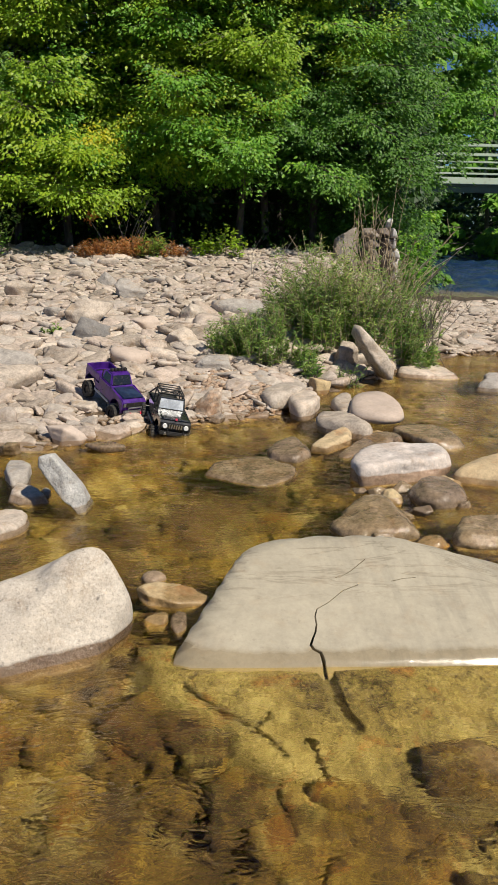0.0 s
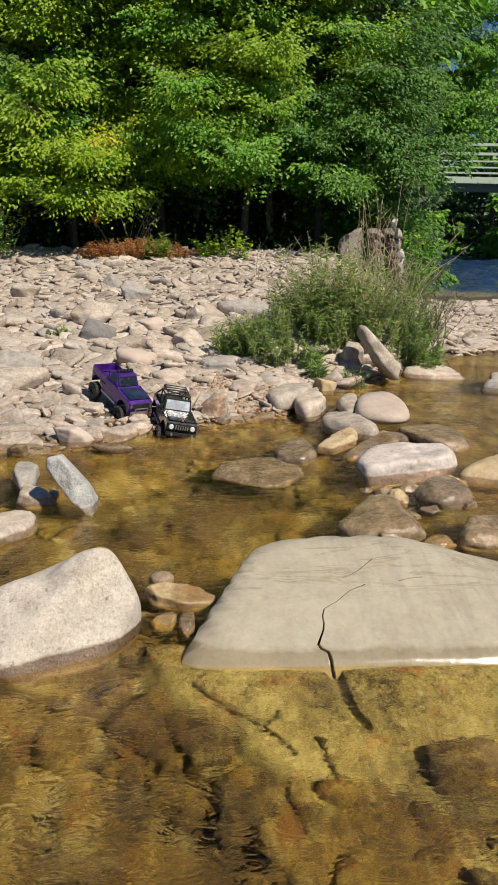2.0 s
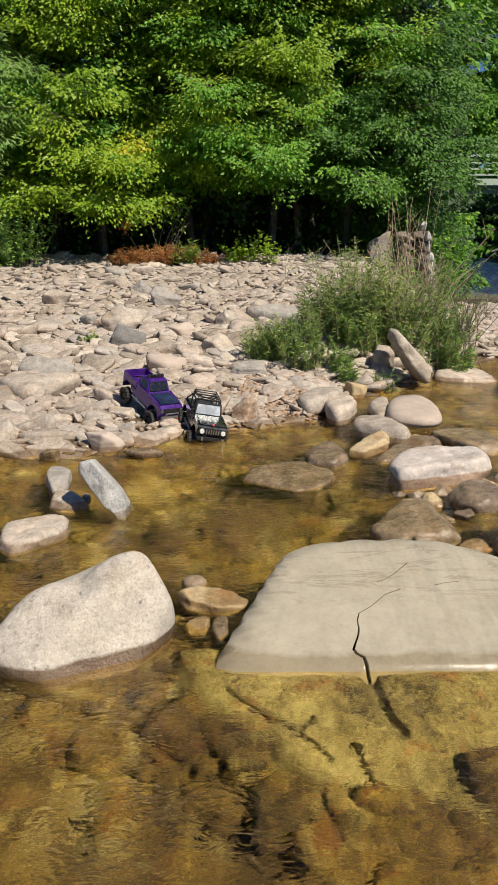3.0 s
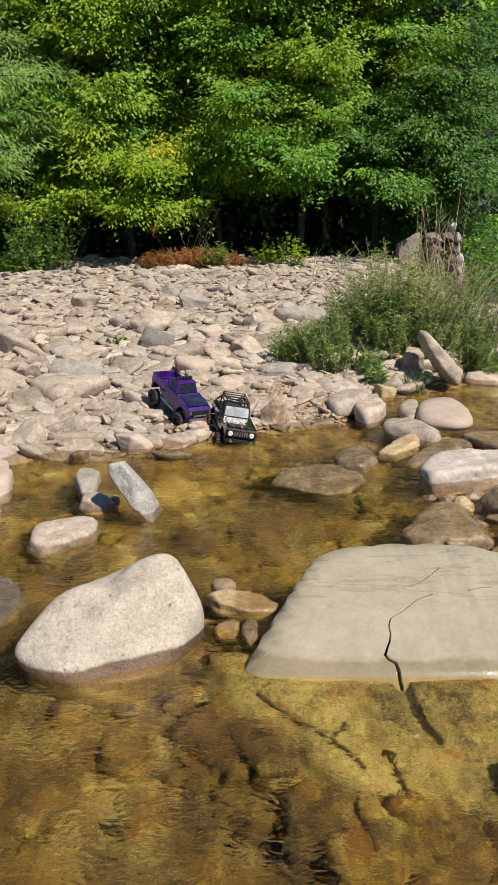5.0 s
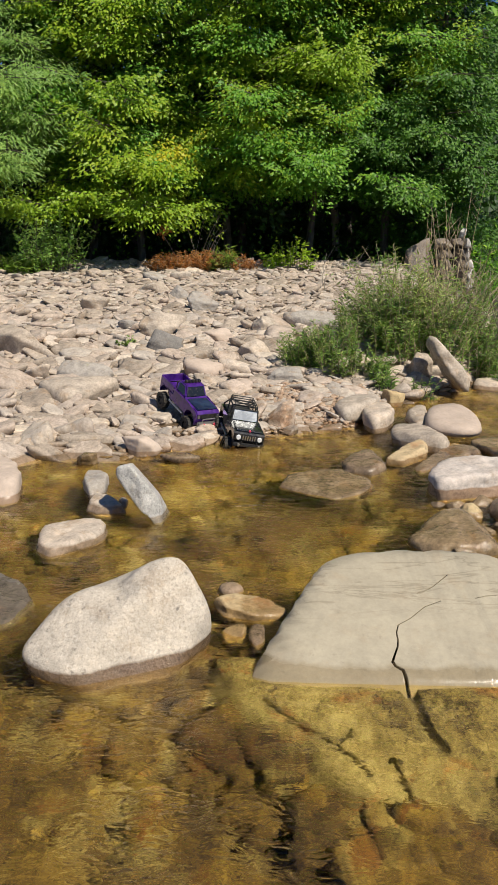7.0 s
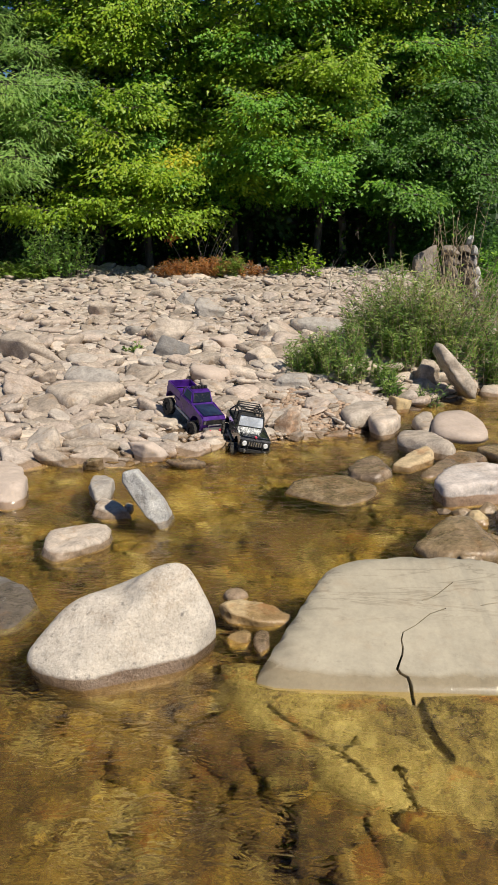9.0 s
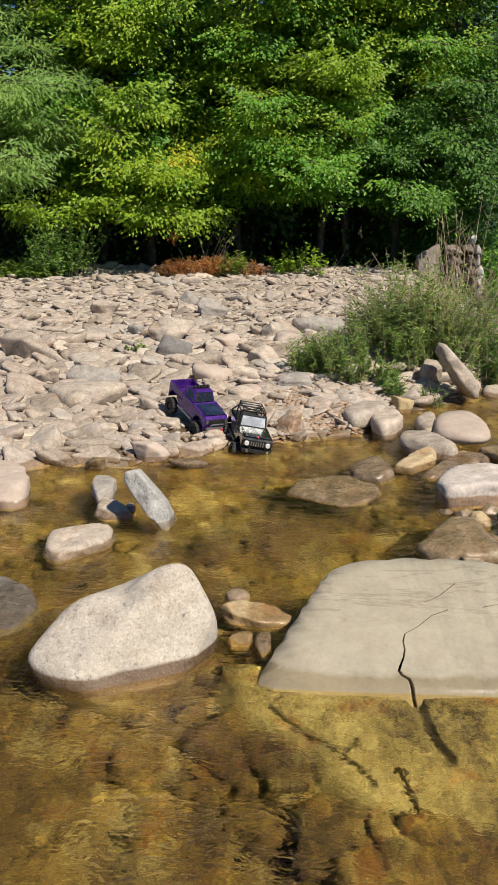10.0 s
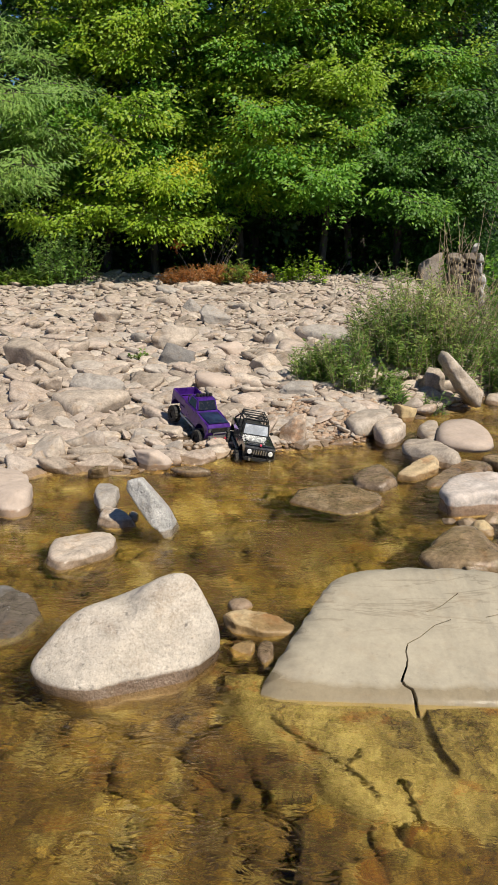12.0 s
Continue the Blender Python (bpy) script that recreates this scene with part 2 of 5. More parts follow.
def leaf_material(name, stops, rough=0.5, glow=0.32):
    g = Nodes(name)
    geo = g.add("NewGeometry")
    rnd = geo.outputs["Random Per Island"]
    pos = geo.outputs["Position"]
    patch = g.noise(1.1, 2, 0.5, pos)
    tone = g.math("ADD", g.math("MULTIPLY", rnd, 0.55), g.math("MULTIPLY_ADD", patch, 0.9, -0.22), clamp=True)
    col = g.ramp(tone, stops)
    vein = g.noise(60.0, 2, 0.5, pos)
    col = g.add("HueSaturation", {"Color": col, "Value": g.math("MULTIPLY_ADD", vein, 0.4, 0.8)}).outputs[0]
    front = g.principled(Base_Color=col, Roughness=rough, Normal=g.bump(vein, 0.002))
    back = g.add("BsdfTranslucent", {"Color": g.mix(1.0, col, (1.0, 1.15, 0.5), "MULTIPLY")}).outputs[0]
    return g.done(g.add("MixShader", {0: glow, 1: front, 2: back}).outputs[0])


LEAF = {
    "maple": leaf_material("maple_leaf", [(0.0, (0.05, 0.15, 0.02)), (0.4, (0.115, 0.285, 0.027)), (0.75, (0.2, 0.39, 0.03)), (1.0, (0.33, 0.47, 0.033))]),
    # darker maple copy: the shade on the right-hand trees is put into it
    "forest": leaf_material("shaded_maple_leaf", [(0.0, (0.03, 0.085, 0.014)), (0.4, (0.07, 0.18, 0.02)), (0.75, (0.12, 0.26, 0.025)), (1.0, (0.2, 0.33, 0.03))], 0.55),
    "lime": leaf_material("lime_leaf", [(0.0, (0.13, 0.25, 0.016)), (0.5, (0.25, 0.39, 0.02)), (1.0, (0.38, 0.45, 0.025))]),
    "gold": leaf_material("gold_leaf", [(0.0, (0.32, 0.4, 0.02)), (0.5, (0.5, 0.48, 0.022)), (1.0, (0.6, 0.45, 0.025))]),
    # darkest green: the shade of the inner wood is put into this leaf colour
    "deep": leaf_material("shaded_leaf", [(0.0, (0.012, 0.04, 0.009)), (0.5, (0.028, 0.075, 0.014)), (1.0, (0.06, 0.12, 0.016))]),
    "willow": leaf_material("willow_leaf", [(0.0, (0.13, 0.26, 0.06)), (0.5, (0.24, 0.4, 0.085)), (1.0, (0.36, 0.48, 0.11))]),
    "herb": leaf_material("herb_leaf", [(0.0, (0.045, 0.11, 0.02)), (0.4, (0.13, 0.235, 0.04)), (0.7, (0.26, 0.35, 0.075)), (1.0, (0.5, 0.48, 0.2))]),
    "rust": leaf_material("withered_leaf", [(0.0, (0.2, 0.065, 0.016)), (0.5, (0.45, 0.17, 0.045)), (1.0, (0.5, 0.28, 0.1))]),
    "grass": leaf_material("grass_blade", [(0.0, (0.081, 0.162, 0.020)), (0.6, (0.176, 0.270, 0.034)), (1.0, (0.324, 0.324, 0.081))]),
}


def plain(name, color, rough=0.5, metal=0.0, coat=0.0, dirt=0.25, scale=40.0, flake=None):
    g = Nodes(name)
    pos = g.add("TexCoord").outputs["Object"]
    n = g.noise(scale, 4, 0.6, pos)
    col = g.mix(g.math("MULTIPLY", g.step(n, 0.5, 0.75), dirt), color, (0.2, 0.16, 0.11))
    if flake:
        col = g.mix(g.step(g.noise(14.0, 3, 0.6, pos), 0.4, 0.62), col, flake)
    r = g.math("MULTIPLY_ADD", n, 0.2, rough - 0.1)
    return g.done(g.principled(Base_Color=col, Roughness=r, Metallic=metal, Coat_Weight=coat, Normal=g.bump(n, 0.0008)))


def bark(name, a, b):
    g = Nodes(name)
    pos = g.add("NewGeometry").outputs["Position"]
    m = g.add("Mapping", {"Vector": pos, "Scale": (1.0, 1.0, 0.22)}).outputs[0]
    n = g.noise(22.0, 5, 0.65, m)
    return g.done(g.principled(Base_Color=g.ramp(n, [(0.3, a), (0.7, b)]), Roughness=0.85, Normal=g.bump(n, 0.015)))


BARK = bark("grey_bark", (0.05, 0.04, 0.032), (0.16, 0.135, 0.11))
PALE = bark("pale_bark", (0.2, 0.17, 0.14), (0.42, 0.38, 0.32))
STRAW = bark("dry_stalk", (0.25, 0.19, 0.11), (0.46, 0.38, 0.25))
PURPLE = plain("purple_paint", (0.085, 0.02, 0.25), 0.3, 0.2, 0.3, 0.15, 22, (0.045, 0.011, 0.15))
NAVY = plain("blue_black_hood", (0.012, 0.02, 0.06), 0.35, 0.2, 0.4, 0.25, 50, (0.03, 0.05, 0.11))
BLACK = plain("black_paint", (0.012, 0.013, 0.016), 0.28, 0.0, 0.5, 0.15)
MATT = plain("black_plastic", (0.02, 0.02, 0.02), 0.6)
RUBBER = plain("tyre_rubber", (0.025, 0.024, 0.022), 0.8, dirt=0.6)
STEEL = plain("silver_metal", (0.6, 0.6, 0.6), 0.3, 0.9)
SILVERY = plain("grey_metal", (0.32, 0.32, 0.33), 0.4, 0.8)
GLASS = plain("smoked_window", (0.012, 0.012, 0.016), 0.08, dirt=0.3)
# pale base and grey mottling: the windscreen's sky reflection is put into the colour
SCREEN = plain("sky_reflection_windscreen", (0.7, 0.73, 0.75), 0.25, 0.2, dirt=0.4, scale=60.0, flake=(0.4, 0.42, 0.44))
SMOKED = plain("smoked_lens", (0.12, 0.12, 0.13), 0.15, dirt=0.2)
LAMP = plain("headlamp_lens", (0.8, 0.8, 0.78), 0.15, dirt=0.0)
PINK = plain("pink_hook", (0.75, 0.09, 0.14), 0.4, dirt=0.0)
GREENPAINT = plain("pale_green_steel", (0.42, 0.5, 0.38), 0.5, dirt=0.4, scale=3)
GREENDARK = plain("dark_green_steel", (0.08, 0.12, 0.07), 0.5, dirt=0.4, scale=3)
# brown masonry darkened further: the trees' shade over the pier is put into it
CONCRETE = stone_material("weathered_shaded_masonry", [(0.0, (0.1, 0.08, 0.066)), (0.5, (0.17, 0.14, 0.118)), (1.0, (0.24, 0.21, 0.18))], spread=0.3, stain=(0.24, 0.2, 0.17), bumpy=0.014, mottle=1.4)
# paler stone: the sunlit edge of the pier's corner is put into this colour
LIT_PALE = stone_material("lit_pale_masonry", [(0.0, (0.38, 0.36, 0.33)), (0.5, (0.5, 0.48, 0.45)), (1.0, (0.34, 0.32, 0.3))], spread=0.1, bumpy=0.008)


# ---------------------------------------------------------------- mesh tools
def mesh_from(name, verts, faces, material, smooth=True):
    me = bpy.data.meshes.new(name)
    verts, faces = np.asarray(verts, np.float32), np.asarray(faces, np.int32)
    k = faces.shape[1]
    me.vertices.add(len(verts))
    me.vertices.foreach_set("co", verts.ravel())
    me.loops.add(faces.size)
    me.loops.foreach_set("vertex_index", faces.ravel())
    me.polygons.add(len(faces))
    me.polygons.foreach_set("loop_start", np.arange(0, faces.size, k, dtype=np.int32))
    me.polygons.foreach_set("use_smooth", np.full(len(faces), smooth))
    me.update(calc_edges=True)
    me.materials.append(material)
    return me


def part(name, bm, material, parent, label="", smooth=False):
    """Links a bmesh as one mesh object under a thing or a part."""
    me = bpy.data.meshes.new(name)
    bmesh.ops.recalc_face_normals(bm, faces=bm.faces)
    bm.to_mesh(me)
    bm.free()
    if smooth:
        me.polygons.foreach_set("use_smooth", [True] * len(me.polygons))
    me.materials.append(material)
    ob = new(name, me)
    ob.parent = parent
    return tagged(ob, label)


def icosphere(sub):
    bm = bmesh.new()
    bmesh.ops.create_icosphere(bm, subdivisions=sub, radius=1.0)
    v = np.array([p.co[:] for p in bm.verts])
    f = np.array([[q.index for q in t.verts] for t in bm.faces])
    bm.free()
    return v / np.linalg.norm(v, axis=1)[:, None], f


ICO = {s: icosphere(s) for s in (1, 2, 3, 4, 5)}
rng = np.random.default_rng(7)


def rounded(u, normals, dist, p):
    """Radius, along the directions u, of a solid bounded by planes whose edges are rounded."""
    a = np.maximum(u @ normals.T, 0) / dist
    return (a ** p).sum(1) ** (-1.0 / p)


def waves(v, r, amp, scales):
    """Gentle lumpiness from sine waves in random directions."""
    out = np.zeros(len(v))
    for s in scales:
        for _ in range(4):
            k = r.normal(size=3) * s
            out += np.sin(v @ k + r.uniform(0, 6.3)) / s
    return amp * out / 4


def craggy(v, size, amp, layers=2.2, seed=0):
    """Outward shift of rough broken rock, its layers closer in height than along."""
    k = 2.4 / size
    return amp * np.array([noise.fractal(Vector((x * k + seed, y * k, z * k * layers)), 0.85, 2.1, 5) for x, y, z in v])


def random_stone(seed, sub, p=9.0, n=11, slab=True):
    """A stone in a unit box: a flat one with broken sides, or a round one."""
    r = np.random.default_rng(seed)
    if slab:
        th = (np.arange(n) + r.uniform(-0.3, 0.3, n)) * 2 * math.pi / n
        nrm = np.stack([np.cos(th), np.sin(th), r.normal(0.1, 0.35, n)], 1)
        nrm = np.concatenate([nrm, [[*r.normal(0, 0.2, 2), 1], [*r.normal(0, 0.2, 2), -1], [*r.normal(0, 0.55, 2), 0.8]]])
        dist = np.concatenate([r.uniform(0.65, 1.0, n), r.uniform(0.55, 0.8, 3)])
    else:
        i = np.arange(n) + 0.5
        ph, th = np.arccos(1 - 2 * i / n), math.pi * (1 + 5 ** 0.5) * i
        nrm = np.stack([np.cos(th) * np.sin(ph), np.sin(th) * np.sin(ph), np.cos(ph)], 1) + r.normal(0, 0.22, (n, 3))
        dist = r.uniform(0.72, 1.0, n)
    nrm /= np.linalg.norm(nrm, axis=1)[:, None]
    u, f = ICO[sub]
    v = u * rounded(u, nrm, dist, p)[:, None]
    v *= (1 + waves(v, r, 0.11, (2.5, 5.0, 11.0)))[:, None]
    lo, hi = v.min(0), v.max(0)
    return (v - (lo + hi) / 2) / (hi - lo) * 1.0, f


def slab_stone(seed, fine=False, far=False):
    """A flat broken river stone in a unit box: a corner-worn outline, a tilted top with a step in it, and undercut sides."""
    r = np.random.default_rng(seed)
    k = int(r.integers(4, 8))
    th = np.sort((np.arange(k) + r.uniform(-0.34, 0.34, k)) * 2 * math.pi / k)
    corner = np.stack([np.cos(th), np.sin(th)], 1) * r.uniform(0.62, 1.1, k)[:, None]
    cuts = (0.1, 0.32, 0.68, 0.9) if fine else (0.2, 0.8) if far else (0.14, 0.5, 0.86)
    ring = []
    for a, b in zip(corner, np.roll(corner, -1, 0)):
        for t in cuts:
            w = a + (b - a) * t
            ring.append(w * (1 + r.normal(0, 0.035)))
    ring = np.array(ring)
    n = len(ring)
    tilt = r.normal(0, 0.2, 2)
    wave = r.normal(0, 1.6, (3, 2))
    rows = []
    levels = ((0.78, -0.5), (0.92, -0.25), (1.0, 0.02), (0.99, 0.2), (0.92, 0.36), (0.78, 0.43), (0.42, 0.48)) if fine else ((0.6, -0.5), (0.93, -0.05), (1.0, 0.16), (0.92, 0.37), (0.7, 0.45))
    if far:
        levels = ((0.65, -0.5), (0.98, 0.1), (0.93, 0.36), (0.72, 0.46))
    for m, (q, z) in enumerate(levels):
        p = ring * (q + r.normal(0, 0.012, (n, 1)))
        h = z + (ring @ tilt) * q * (0.3 + 0.7 * (z > 0)) + (0.03 * np.sin(p @ wave.T * 2).sum(1) if z > 0 else 0) + r.normal(0, 0.015, n)
        rows.append(np.concatenate([p, h[:, None]], 1))
    v = np.concatenate(rows + [[[0, 0, 0.47 + r.normal(0, 0.03)], [0, 0, -0.5]]])
    f = []
    for m in range(len(levels) - 1):
        for i in range(n):
            a, b = m * n + i, m * n + (i + 1) % n
            f += [(a, b, b + n), (a, b + n, a + n)]
    top, e = len(v) - 2, (len(levels) - 1) * n
    for i in range(n):
        f += [(e + i, e + (i + 1) % n, top), ((i + 1) % n, i, top + 1)]
    lo, hi = v.min(0), v.max(0)
    return (v - (lo + hi) / 2) / (hi - lo), np.array(f)


def unit_rows(v):
    return v / np.maximum(np.linalg.norm(v, axis=1), 1e-6)[:, None]


def rot(yaw, tx, ty):
    return np.array(Euler((radians(tx), radians(ty), radians(yaw))).to_matrix())


# ---------------------------------------------------------------- ground
def shore(x):
    """The y at which the bank meets the water."""
    return np.interp(x, [-8, -0.7, -0.25, 0.2, 0.62, 0.85, 1.2, 1.5, 1.78, 2.0, 2.35, 3.2, 9.0], [3.9, 4.05, 4.45, 4.66, 4.85, 5.45, 5.75, 6.0, 6.3, 6.7, 7.25, 7.6, 9.0])


def height(x, y):
    """Height of the ground: stream bed, stone bank, spit, forest floor and the bank behind the camera."""
    x, y = np.asarray(x, float), np.asarray(y, float)
    s = y - shore(x)
    bank = 0.02 * np.clip(s * 6, 0, 1) + 0.11 * np.maximum(y - 4.7, 0)
    bank = np.minimum(bank, 0.012 + 0.3 * np.maximum(s, 0))
    spit = 0.03 + 0.012 * np.maximum(s, 0)
    k = np.clip((x - 1.9) / 1.6, 0, 1)
    k = k * k * (3 - 2 * k)
    z = bank * (1 - k) + spit * k
    # the channel that runs away upstream on the far side of the spit
    c = np.clip((x - (2.6 + 0.1 * y)) / 0.8, 0, 1) * np.clip((y - 13.5) / 3, 0, 1)
    z = z * (1 - c) - 1.2 * c
    z = np.where(y > 11.8, np.minimum(z, 0.82 + 0.02 * (y - 12)), z)
    far = np.clip((y - 62) / 10, 0, 1)
    z = z * (1 - far) + 1.2 * far
    bed = -0.05 + 0.28 * s
    bed = np.maximum(bed, -0.2 - 0.05 * np.sin(x * 3.1 + y * 2.3) - 0.04 * np.sin(y * 5.7 - x * 1.3))
    bed = np.where(y < -1.5, np.maximum(bed, -0.2 + 0.25 * (-1.5 - y)), bed)
    z = np.where(s < 0, np.minimum(bed, 0.0) * np.clip(-s * 8, 0, 1) * (y > -2.3) + np.where(y <= -2.3, np.minimum(bed, 1.5), 0), z)
    return z + 0.012 * np.sin(x * 9.1 + 1) * np.sin(y * 8.3) + 0.008 * np.sin(x * 21 + y * 17)


def axis(lo, hi, n_mid, far_lo, far_hi, n_far):
    a = np.linspace(lo, hi, n_mid)
    left = lo - np.geomspace(0.1, lo - far_lo, n_far)[::-1]
    right = hi + np.geomspace(0.1, far_hi - hi, n_far)
    return np.concatenate([left, a, right])


def build_ground():
    xs, ys = axis(-5, 6, 181, -700, 700, 34), axis(-1, 14, 241, -300, 1500, 34)
    X, Y = np.meshgrid(xs, ys)
    v = np.stack([X.ravel(), Y.ravel(), height(X, Y).ravel()], 1)
    w = len(xs)
    i = (np.arange(len(ys) - 1)[:, None] * w + np.arange(w - 1)[None, :]).ravel()
    f = np.stack([i, i + 1, i + w + 1, i + w], 1)
    ob = new("ground", mesh_from("ground", v, f, ground_material()))
    return tagged(ob, "stony stream bed rising to a gravel bank and dark forest floor", "ground", kind="structure")


ground = build_ground()


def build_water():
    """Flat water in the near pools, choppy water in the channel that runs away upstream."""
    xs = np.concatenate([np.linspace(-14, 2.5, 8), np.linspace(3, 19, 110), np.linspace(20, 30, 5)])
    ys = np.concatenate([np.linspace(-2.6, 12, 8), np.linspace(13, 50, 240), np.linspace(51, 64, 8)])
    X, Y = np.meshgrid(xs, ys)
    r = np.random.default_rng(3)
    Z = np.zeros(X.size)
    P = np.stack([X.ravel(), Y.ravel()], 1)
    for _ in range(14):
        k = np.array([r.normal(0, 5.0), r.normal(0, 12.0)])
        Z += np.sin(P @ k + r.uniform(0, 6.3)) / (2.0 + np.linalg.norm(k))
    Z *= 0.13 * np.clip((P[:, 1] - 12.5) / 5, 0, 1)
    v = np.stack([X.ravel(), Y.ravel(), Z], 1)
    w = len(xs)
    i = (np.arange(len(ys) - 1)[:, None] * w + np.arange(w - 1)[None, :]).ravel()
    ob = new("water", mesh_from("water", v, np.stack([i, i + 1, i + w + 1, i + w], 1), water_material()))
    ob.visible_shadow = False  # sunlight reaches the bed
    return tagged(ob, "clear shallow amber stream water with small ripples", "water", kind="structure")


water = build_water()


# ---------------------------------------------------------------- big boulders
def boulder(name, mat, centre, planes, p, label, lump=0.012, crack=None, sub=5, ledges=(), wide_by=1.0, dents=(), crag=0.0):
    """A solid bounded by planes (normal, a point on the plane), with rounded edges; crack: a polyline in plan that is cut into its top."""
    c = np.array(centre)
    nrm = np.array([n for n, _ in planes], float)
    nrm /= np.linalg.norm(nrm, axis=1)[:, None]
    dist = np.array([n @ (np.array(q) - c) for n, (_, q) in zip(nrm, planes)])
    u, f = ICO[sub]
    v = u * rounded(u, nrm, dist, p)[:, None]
    r = np.random.default_rng(len(label))
    for place, reach, deep in dents:
        v -= u * (deep * np.exp(-((v + c - np.array(place)) ** 2).sum(1) / reach ** 2))[:, None]
    v += u * waves(v, r, lump, (6.0, 13.0, 27.0))[:, None]
    if crag:
        v += u * craggy(v, 0.4, crag)[:, None]
    bm = bmesh.new()
    vs = [bm.verts.new(q) for q in v + c]
    for t in f:
        bm.faces.new([vs[k] for k in t])
    if crack:
        def gap(co, lines):
            best = 9.0
            for line in lines:
                for a, q in zip(line[:-1], line[1:]):
                    dx, dy = q[0] - a[0], q[1] - a[1]
                    s = min(max(((co.x - a[0]) * dx + (co.y - a[1]) * dy) / (dx * dx + dy * dy), 0), 1)
                    best = min(best, math.hypot(co.x - a[0] - s * dx, co.y - a[1] - s * dy))
            return best
        for reach in (0.03, 0.016, 0.009, 0.006, 0.004):
            near = [e for e in bm.edges if e.verts[0].co.z > -0.2 and gap((e.verts[0].co + e.verts[1].co) / 2, (crack, *ledges)) < reach]
            bmesh.ops.subdivide_edges(bm, edges=near, cuts=1, use_grid_fill=True)
        bmesh.ops.triangulate(bm, faces=[q for q in bm.faces if len(q.verts) > 4])
        for q in bm.verts:
            if q.co.z > -0.2:
                g = gap(q.co, (crack,))
                wide = (0.0017 + 0.0025 * min(max((2.0 - q.co.y) / 0.16, 0), 1)) * wide_by
                fine = gap(q.co, ledges) if ledges else 9.0
                if g < wide:
                    q.co += Vector((0.0, 0.028, -0.036)) * (1 - g / wide) ** 0.5
                elif fine < 0.0018 * wide_by:
                    q.co += Vector((0.0, 0.016, -0.022)) * (1 - fine / (0.0018 * wide_by))
    me = bpy.data.meshes.new(name)
    bm.normal_update()
    bm.to_mesh(me)
    bm.free()
    me.polygons.foreach_set("use_smooth", [True] * len(me.polygons))
    me.materials.append(STONE[mat])
    return tagged(new(name, me), label, "boulder")


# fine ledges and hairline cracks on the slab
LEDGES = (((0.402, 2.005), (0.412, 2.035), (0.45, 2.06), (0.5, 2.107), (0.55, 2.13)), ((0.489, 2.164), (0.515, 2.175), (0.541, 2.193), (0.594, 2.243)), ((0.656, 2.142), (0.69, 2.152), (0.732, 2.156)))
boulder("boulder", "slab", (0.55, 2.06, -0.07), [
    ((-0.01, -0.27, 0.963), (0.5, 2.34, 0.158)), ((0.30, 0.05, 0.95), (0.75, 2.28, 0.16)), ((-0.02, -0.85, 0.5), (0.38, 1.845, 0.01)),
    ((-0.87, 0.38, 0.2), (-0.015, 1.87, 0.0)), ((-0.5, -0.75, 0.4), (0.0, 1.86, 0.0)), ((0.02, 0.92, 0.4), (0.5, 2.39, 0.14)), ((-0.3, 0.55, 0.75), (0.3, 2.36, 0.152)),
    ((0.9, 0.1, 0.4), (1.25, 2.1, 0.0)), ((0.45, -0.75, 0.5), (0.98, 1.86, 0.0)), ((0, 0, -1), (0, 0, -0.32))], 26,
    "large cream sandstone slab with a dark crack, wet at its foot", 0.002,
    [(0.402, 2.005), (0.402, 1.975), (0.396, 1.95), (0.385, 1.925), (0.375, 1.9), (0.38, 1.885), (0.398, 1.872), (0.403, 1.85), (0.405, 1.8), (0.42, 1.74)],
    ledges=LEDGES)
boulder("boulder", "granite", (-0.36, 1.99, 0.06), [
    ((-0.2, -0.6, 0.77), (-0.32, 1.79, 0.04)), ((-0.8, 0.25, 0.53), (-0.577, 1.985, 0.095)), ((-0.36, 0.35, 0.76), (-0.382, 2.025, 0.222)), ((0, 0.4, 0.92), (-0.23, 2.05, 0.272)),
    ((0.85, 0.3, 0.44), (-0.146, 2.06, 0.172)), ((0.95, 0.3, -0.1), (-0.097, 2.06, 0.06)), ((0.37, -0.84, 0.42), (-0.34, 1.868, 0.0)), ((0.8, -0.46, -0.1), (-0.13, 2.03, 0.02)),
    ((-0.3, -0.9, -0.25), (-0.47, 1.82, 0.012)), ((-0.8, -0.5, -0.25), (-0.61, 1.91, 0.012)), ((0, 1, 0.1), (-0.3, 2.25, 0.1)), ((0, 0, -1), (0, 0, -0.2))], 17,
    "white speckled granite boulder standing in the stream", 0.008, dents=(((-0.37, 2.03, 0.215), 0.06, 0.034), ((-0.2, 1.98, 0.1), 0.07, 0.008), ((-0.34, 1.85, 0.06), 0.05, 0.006)))
